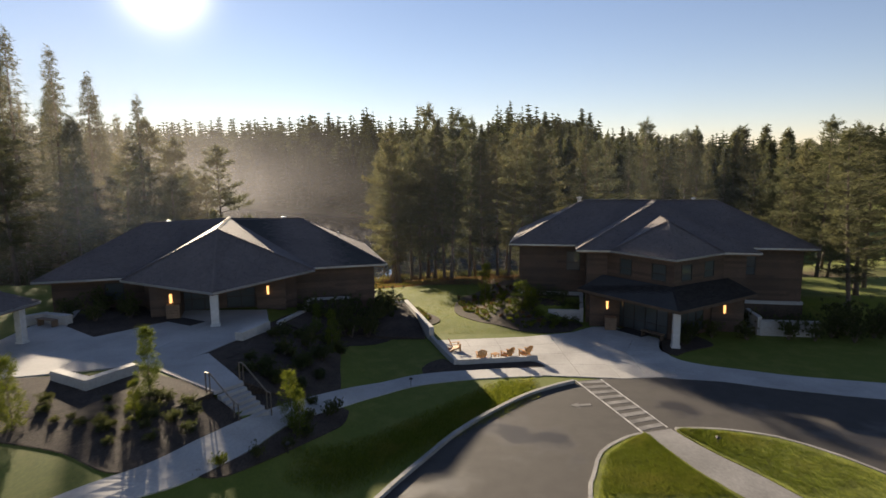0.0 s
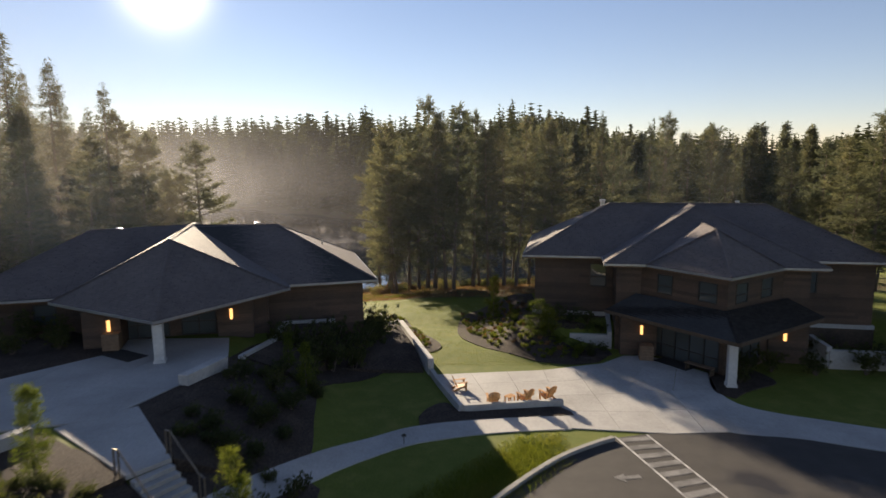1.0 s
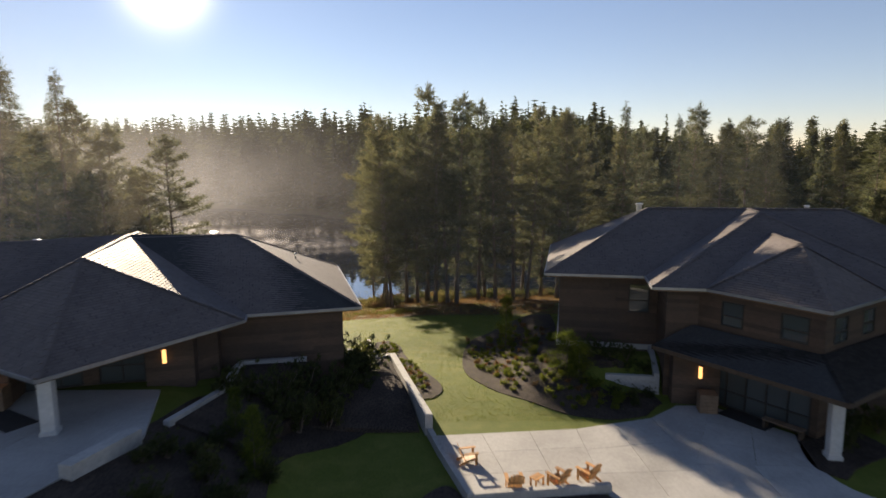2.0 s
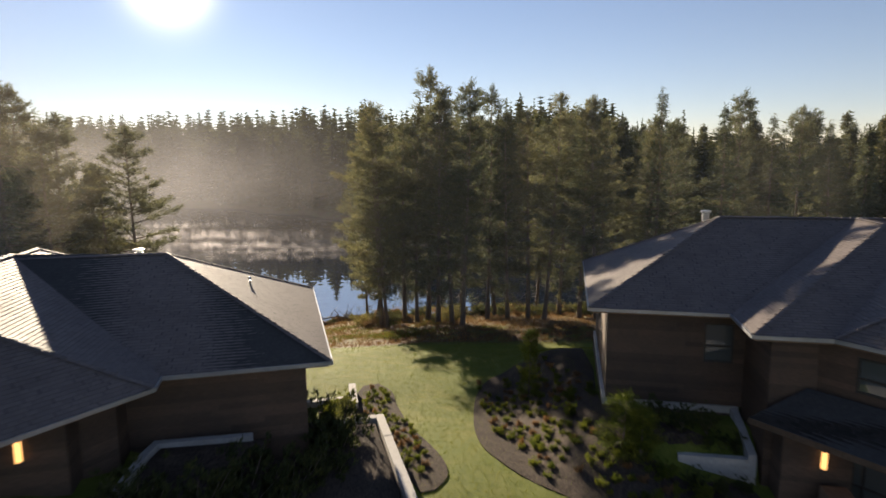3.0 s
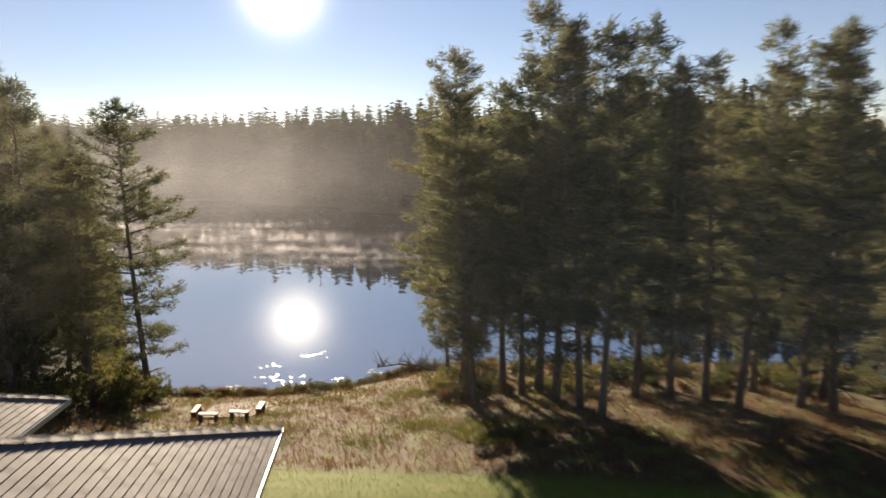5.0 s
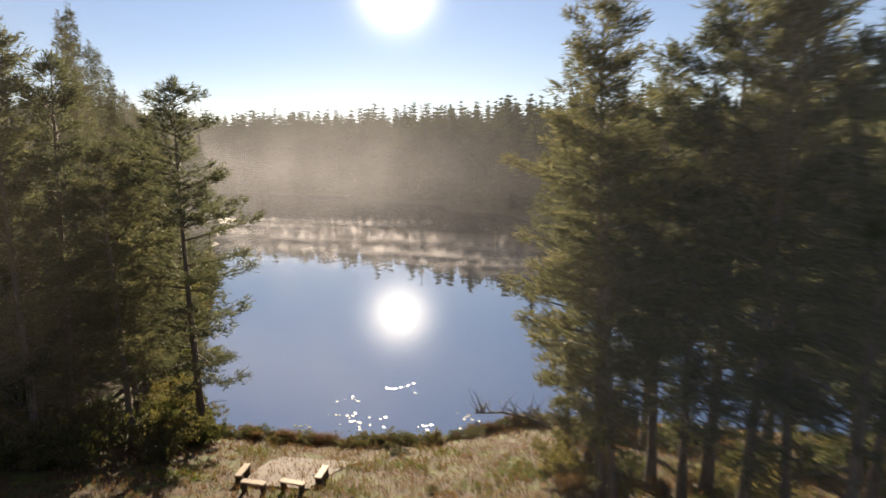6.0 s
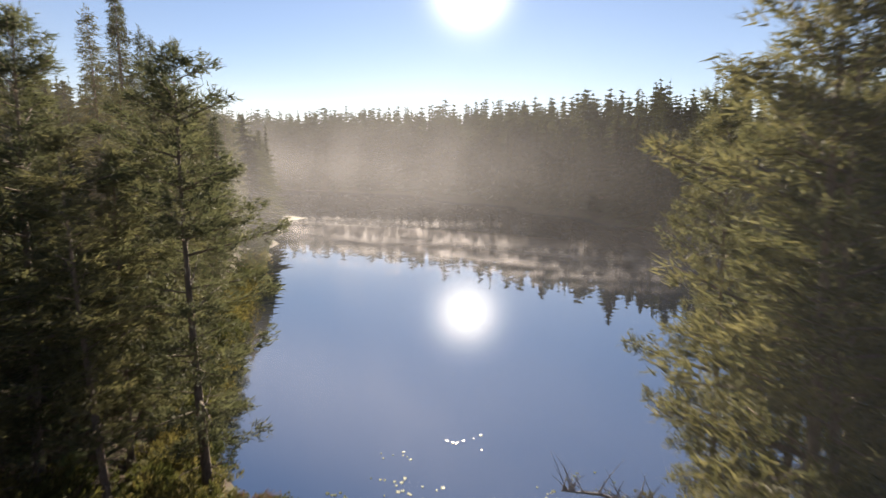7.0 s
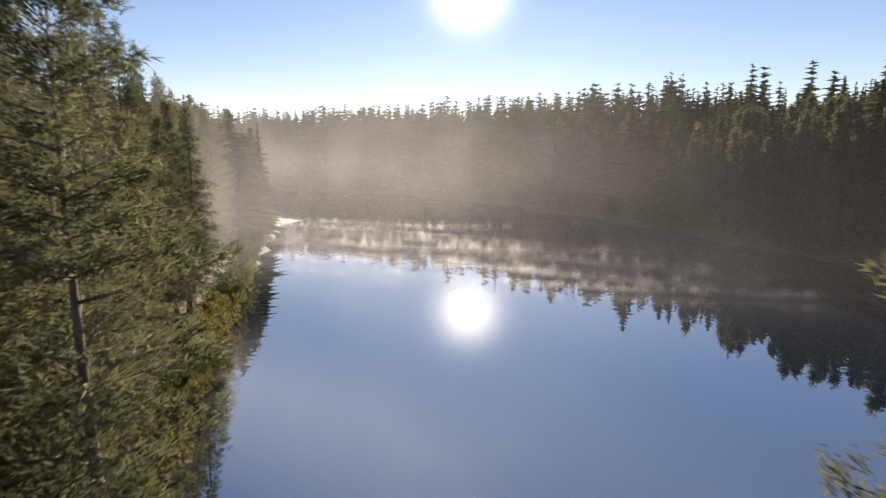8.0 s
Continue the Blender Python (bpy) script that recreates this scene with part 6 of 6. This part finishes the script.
for x, y, s in [(-28.6, 80.9, 1.1), (-29.4, 79.2, 1.5), (-31.2, 79.6, 1.6), (-32.4, 77.0, 1.6), (-28.2, 77.2, 0.9), (-31.0, 74.6, 1.5), (-34.0, 76.4, 1.6), (-33.0, 73.0, 1.5), (-36.0, 73.4, 1.6), (-30.4, 82.4, 1.3), (-33.6, 83.0, 1.4),
                (-36.4, 86.2, 1.4), (-39, 89.4, 1.4), (-42, 92.8, 1.5), (-45, 96, 1.5), (-48.5, 100.4, 1.6), (-52, 104.8, 1.6), (-34.6, 84.6, 1.2), (-37.6, 88.6, 1.2), (-40.6, 92.2, 1.3), (-43.6, 95.6, 1.3), (-46.8, 99.4, 1.4), (-50.2, 103.6, 1.5), (-54, 108, 1.5), (-58, 112.6, 1.6), (-62.4, 117.8, 1.7), (-67.4, 124, 1.7), (-73, 131, 1.8), (-56, 109.4, 1.7), (-60, 114.4, 1.7), (-65, 120.6, 1.8), (-70, 126.6, 1.8), (-76, 134, 1.8), (-82, 141, 1.9)]:
    set_down(WILD[rng.randrange(3)], x, y, s)
edge = [(-31.5, 84.2), (-37.8, 87.5), (-46.2, 97.6), (-63.9, 119.1), (-83.2, 143), (-106, 171.8), (-126, 196)]
for a, b in zip(edge, edge[1:]):                             # brush hanging over the steep left shore
    n = int(math.hypot(b[0] - a[0], b[1] - a[1]) / 1.1)
    for k in range(n):
        t = (k + rng.random()) / n
        set_down(WILD[0], a[0] + (b[0] - a[0]) * t - rng.uniform(-0.25, 0.5), a[1] + (b[1] - a[1]) * t, rng.uniform(0.5, 0.95), 1.3, LAKE_Z + 0.1)
for group in (YOUNG, BUSH, DARK_BUSH, LOW, LOW_DARK, LOW_DRY, WILD, [REED]):
    for ob in group:
        for o in (*ob.children_recursive, ob):
            bpy.data.objects.remove(o)


def grass_field(name, label, x, y, mat, size, seed, per=4, lift=0.0):
    """Loose grass blades over a stretch of ground."""
    r = np.random.default_rng(seed)
    keep = lake_distance(x, y) > 0.4
    x, y = x[keep], y[keep]
    c = np.stack([x, y, height(x, y) + lift], 1)
    d = r.normal(0, 0.35, (len(x), 3)) + np.array([0, 0, 1.0])
    ob = new(name, blade_mesh(name, tufts(c, d, r, per, size, size * 0.12, 0.35), mat))
    tagged(ob, label, "grass", kind="stuff")


field = np.random.default_rng(30)
grass_field("bank_grass", "long dry grass on the lake bank", field.uniform(-31, 16, 24000), field.uniform(67.3, 95, 24000), DRY_GRASS, 0.22, 31, 5)
tufty = np.random.default_rng(37)
spot = tufty.uniform(0, 1, (34, 2)) * np.array([30, 13]) + np.array([-27, 71.5])
grass_field("bank_weeds", "low green weeds in patches on the dry bank", (spot[:, :1] + tufty.normal(0, 0.9, (34, 130))).ravel(), (spot[:, 1:] + tufty.normal(0, 0.6, (34, 130))).ravel(), SHRUB, 0.2, 38, 5)
grass_field("lawn_grass", "mown grass blades on the lawn", field.uniform(-15, 9, 58000), field.uniform(42, 67.3, 58000), BLADE, 0.065, 32)
strip = field.uniform(0, 1, 22000)
grass_field("lawn_grass", "mown grass blades on the lawn strip", -5.0 + 9.4 * strip + field.uniform(-1.2, 0.9, 22000), 21.5 + 10 * strip + field.uniform(-1.2, 1.6, 22000), BLADE, 0.11, 33)


def island_grass(left, right, n, seed):
    """Blades between the two edges of an island."""
    r = np.random.default_rng(seed)
    a, b = np.array(left), np.array(right)
    v = np.sort(r.uniform(0.3, 1, n))
    s, k = r.uniform(0.03, 0.97, n), np.linspace(0, 1, len(left))
    lx, ly, rx, ry = (np.interp(v, k, c) for c in (a[:, 0], a[:, 1], b[:, 0], b[:, 1]))
    grass_field("lawn_grass", "mown grass blades on the grass island", lx + (rx - lx) * s, ly + (ry - ly) * s, BLADE, 0.10, seed, 4, 0.12)


island_grass([(3.45, 9), (4.65, 15), (5.46, 20.5), (5.96, 21.95), (6.72, 23.7), (8.0, 24.9), (8.9, 25.4)], [(14.5, 9), (13.3, 15), (10.65, 20.4), (10.25, 21.3), (9.85, 22.2), (9.4, 23.7), (9.0, 25.2)], 16000, 35)
island_grass([(16.6, 9), (15.3, 15), (12.95, 20.4), (12.3, 21.9), (11.4, 23.6), (10.95, 24.8), (10.6, 25.8)], [(19.3, 10), (18.3, 17), (16.9, 21.7), (14.9, 24.5), (13.0, 25.5), (11.7, 25.8), (10.8, 25.85)], 9000, 36)


def path_light(x, y):
    z = hgt(x, y)
    h = thing("path_light", pose(x, y, z), "small dark bronze path light on a stake", "garden light")
    s = Soup()
    s.tube([(0, 0, -0.1), (0, 0, 0.42)], [0.018, 0.018], 8)
    s.put("stake", FRAME, h)
    s = Soup()
    s.tube([(0, 0, 0.42), (0, 0, 0.45), (0, 0, 0.52)], [0.11, 0.11, 0.02], 12)
    s.put("hood", FRAME, h)


path_light(-1.9, 31.9)
path_light(11.7, 24.4)
path_light(-6.3, 22.6)


def fallen_branch():
    h = thing("fallen_branch", pose(-12.4, 90.4, LAKE_Z, 0, 0, 0), "bleached fallen tree limb reaching into the lake", "dead branch")
    r = random.Random(4)
    main = Soup()
    line = [Vector((2.2, -0.6, 0.9)), Vector((0.6, 0.2, 1.0)), Vector((-1.2, 0.9, 0.8)), Vector((-3.2, 1.2, 0.3))]
    main.tube(line, [0.14, 0.11, 0.08, 0.03], 7)
    m = main.put("limb", DEADWOOD, h, smooth=True)
    tw = Soup()
    for k in range(84):
        t = r.uniform(0, 2.99)
        p = line[int(t)].lerp(line[int(t) + 1], t % 1)
        d = Vector((r.uniform(-1, 0.7), r.uniform(-0.8, 0.9), r.uniform(-0.1, 1.0))) * r.uniform(0.5, 1.9)
        tw.tube([p, p + d * 0.5 + Vector((0, 0, 0.1)), p + d], [0.03, 0.02, 0.006], 4)
    tagged(tw.put("twigs", DEADWOOD, m), kind="stuff")


fallen_branch()


def lily_pads():
    r = random.Random(9)
    spots = [(-24.8, 91.3, 7, 1.0), (-24.2, 89.0, 9, 1.2), (-22.3, 88.0, 12, 1.5), (-25.4, 86.6, 9, 1.2), (-17.8, 89.6, 6, 1.2), (-16.3, 91.3, 8, 1.1), (-14.8, 94.0, 10, 1.8), (-22.4, 95.0, 8, 1.6)]
    for cx, cy, n, spread in spots:
        for _ in range(n):
            x, y, s = cx + r.gauss(0, spread * 0.6), cy + r.gauss(0, spread * 0.5), r.uniform(0.045, 0.12)
            if float(lake_distance(x, y)) > -0.4:
                continue
            q = Soup()
            a0 = r.uniform(0, 6.28)
            ring = [(s * math.cos(a0 + 0.25 + k * 0.52), s * math.sin(a0 + 0.25 + k * 0.52)) for k in range(12)] + [(0, 0)]
            tilt = r.uniform(-0.05, 0.05)
            q.hexa([(a, b, 0.004) for a, b in ring], [(a, b, 0.02 + tilt * a) for a, b in ring])
            ob = q.put("lily_pad", LILY)
            ob.location = (x, y, LAKE_Z)
            tagged(ob, "floating lily pad catching the sun", "lily pad", "lily pads on the lake")


lily_pads()


# ---- mist over the water, glare sheets before the trees ----
def veil(soup, uvs, x0, x1, y0, y1, z0, z1, wob, seed, n=24):
    """One upright veil between two plan points, gently waved."""
    base = len(soup.v)
    for k in range(n + 1):
        t = k / n
        x, y = x0 + (x1 - x0) * t, y0 + (y1 - y0) * t + wob * math.sin(t * 7 + seed)
        soup.v += [(x, y, z0), (x, y, z1)]
    for k in range(n):
        i = base + 2 * k
        soup.f.append((i, i + 2, i + 3, i + 1))
        a, b = k / n, (k + 1) / n
        uvs += [(a, 0.0), (b, 0.0), (b, 1.0), (a, 1.0)]


def mist(name, label, veils, material):
    s, uvs = Soup(), []
    for v in veils:
        veil(s, uvs, *v)
    ob = s.put(name, material)
    lay = ob.data.uv_layers.new(name="height")
    for k, v in enumerate(uvs):
        lay.data[k].uv = v
    tagged(ob, label, "mist", kind="stuff")


mist("lake_mist", "low torn wisps of morning mist on the lake",
     [(-150 - 4 * k, 6 - 6 * k, 142 + 5 * k + 13 * (k % 2), 151 + 5 * k - 13 * (k % 2), LAKE_Z + 0.03, LAKE_Z + 2.0 + 0.8 * (k % 3), 5.0, k * 1.7) for k in range(10)], MIST)
mist("lake_haze", "thin sunlit haze hanging over the lake",
     [(-230, 12, 150, 112, LAKE_Z + 0.03, 26, 3, 1), (-260, -12, 225, 184, LAKE_Z + 0.03, 40, 3, 4)], HAZE)
# left trees: some haze, thickened to stand in for glare near the sun
mist("tree_haze", "warm morning haze with added glare among the trees",
     [(-120, -33, 62, 90, -3, 34, 2, 5), (-95, -16, 38, 67.5, -1, 36, 1, 6)], TREE_HAZE_GLARE)
# added sheet that brightens the stand's shade as lens glare would
mist("stand_haze", "thin pale sheet imitating lens glare before the pine stand", [(-17, 44, 74.5, 70, -7, 38, 0.8, 3)], STAND_GLARE)
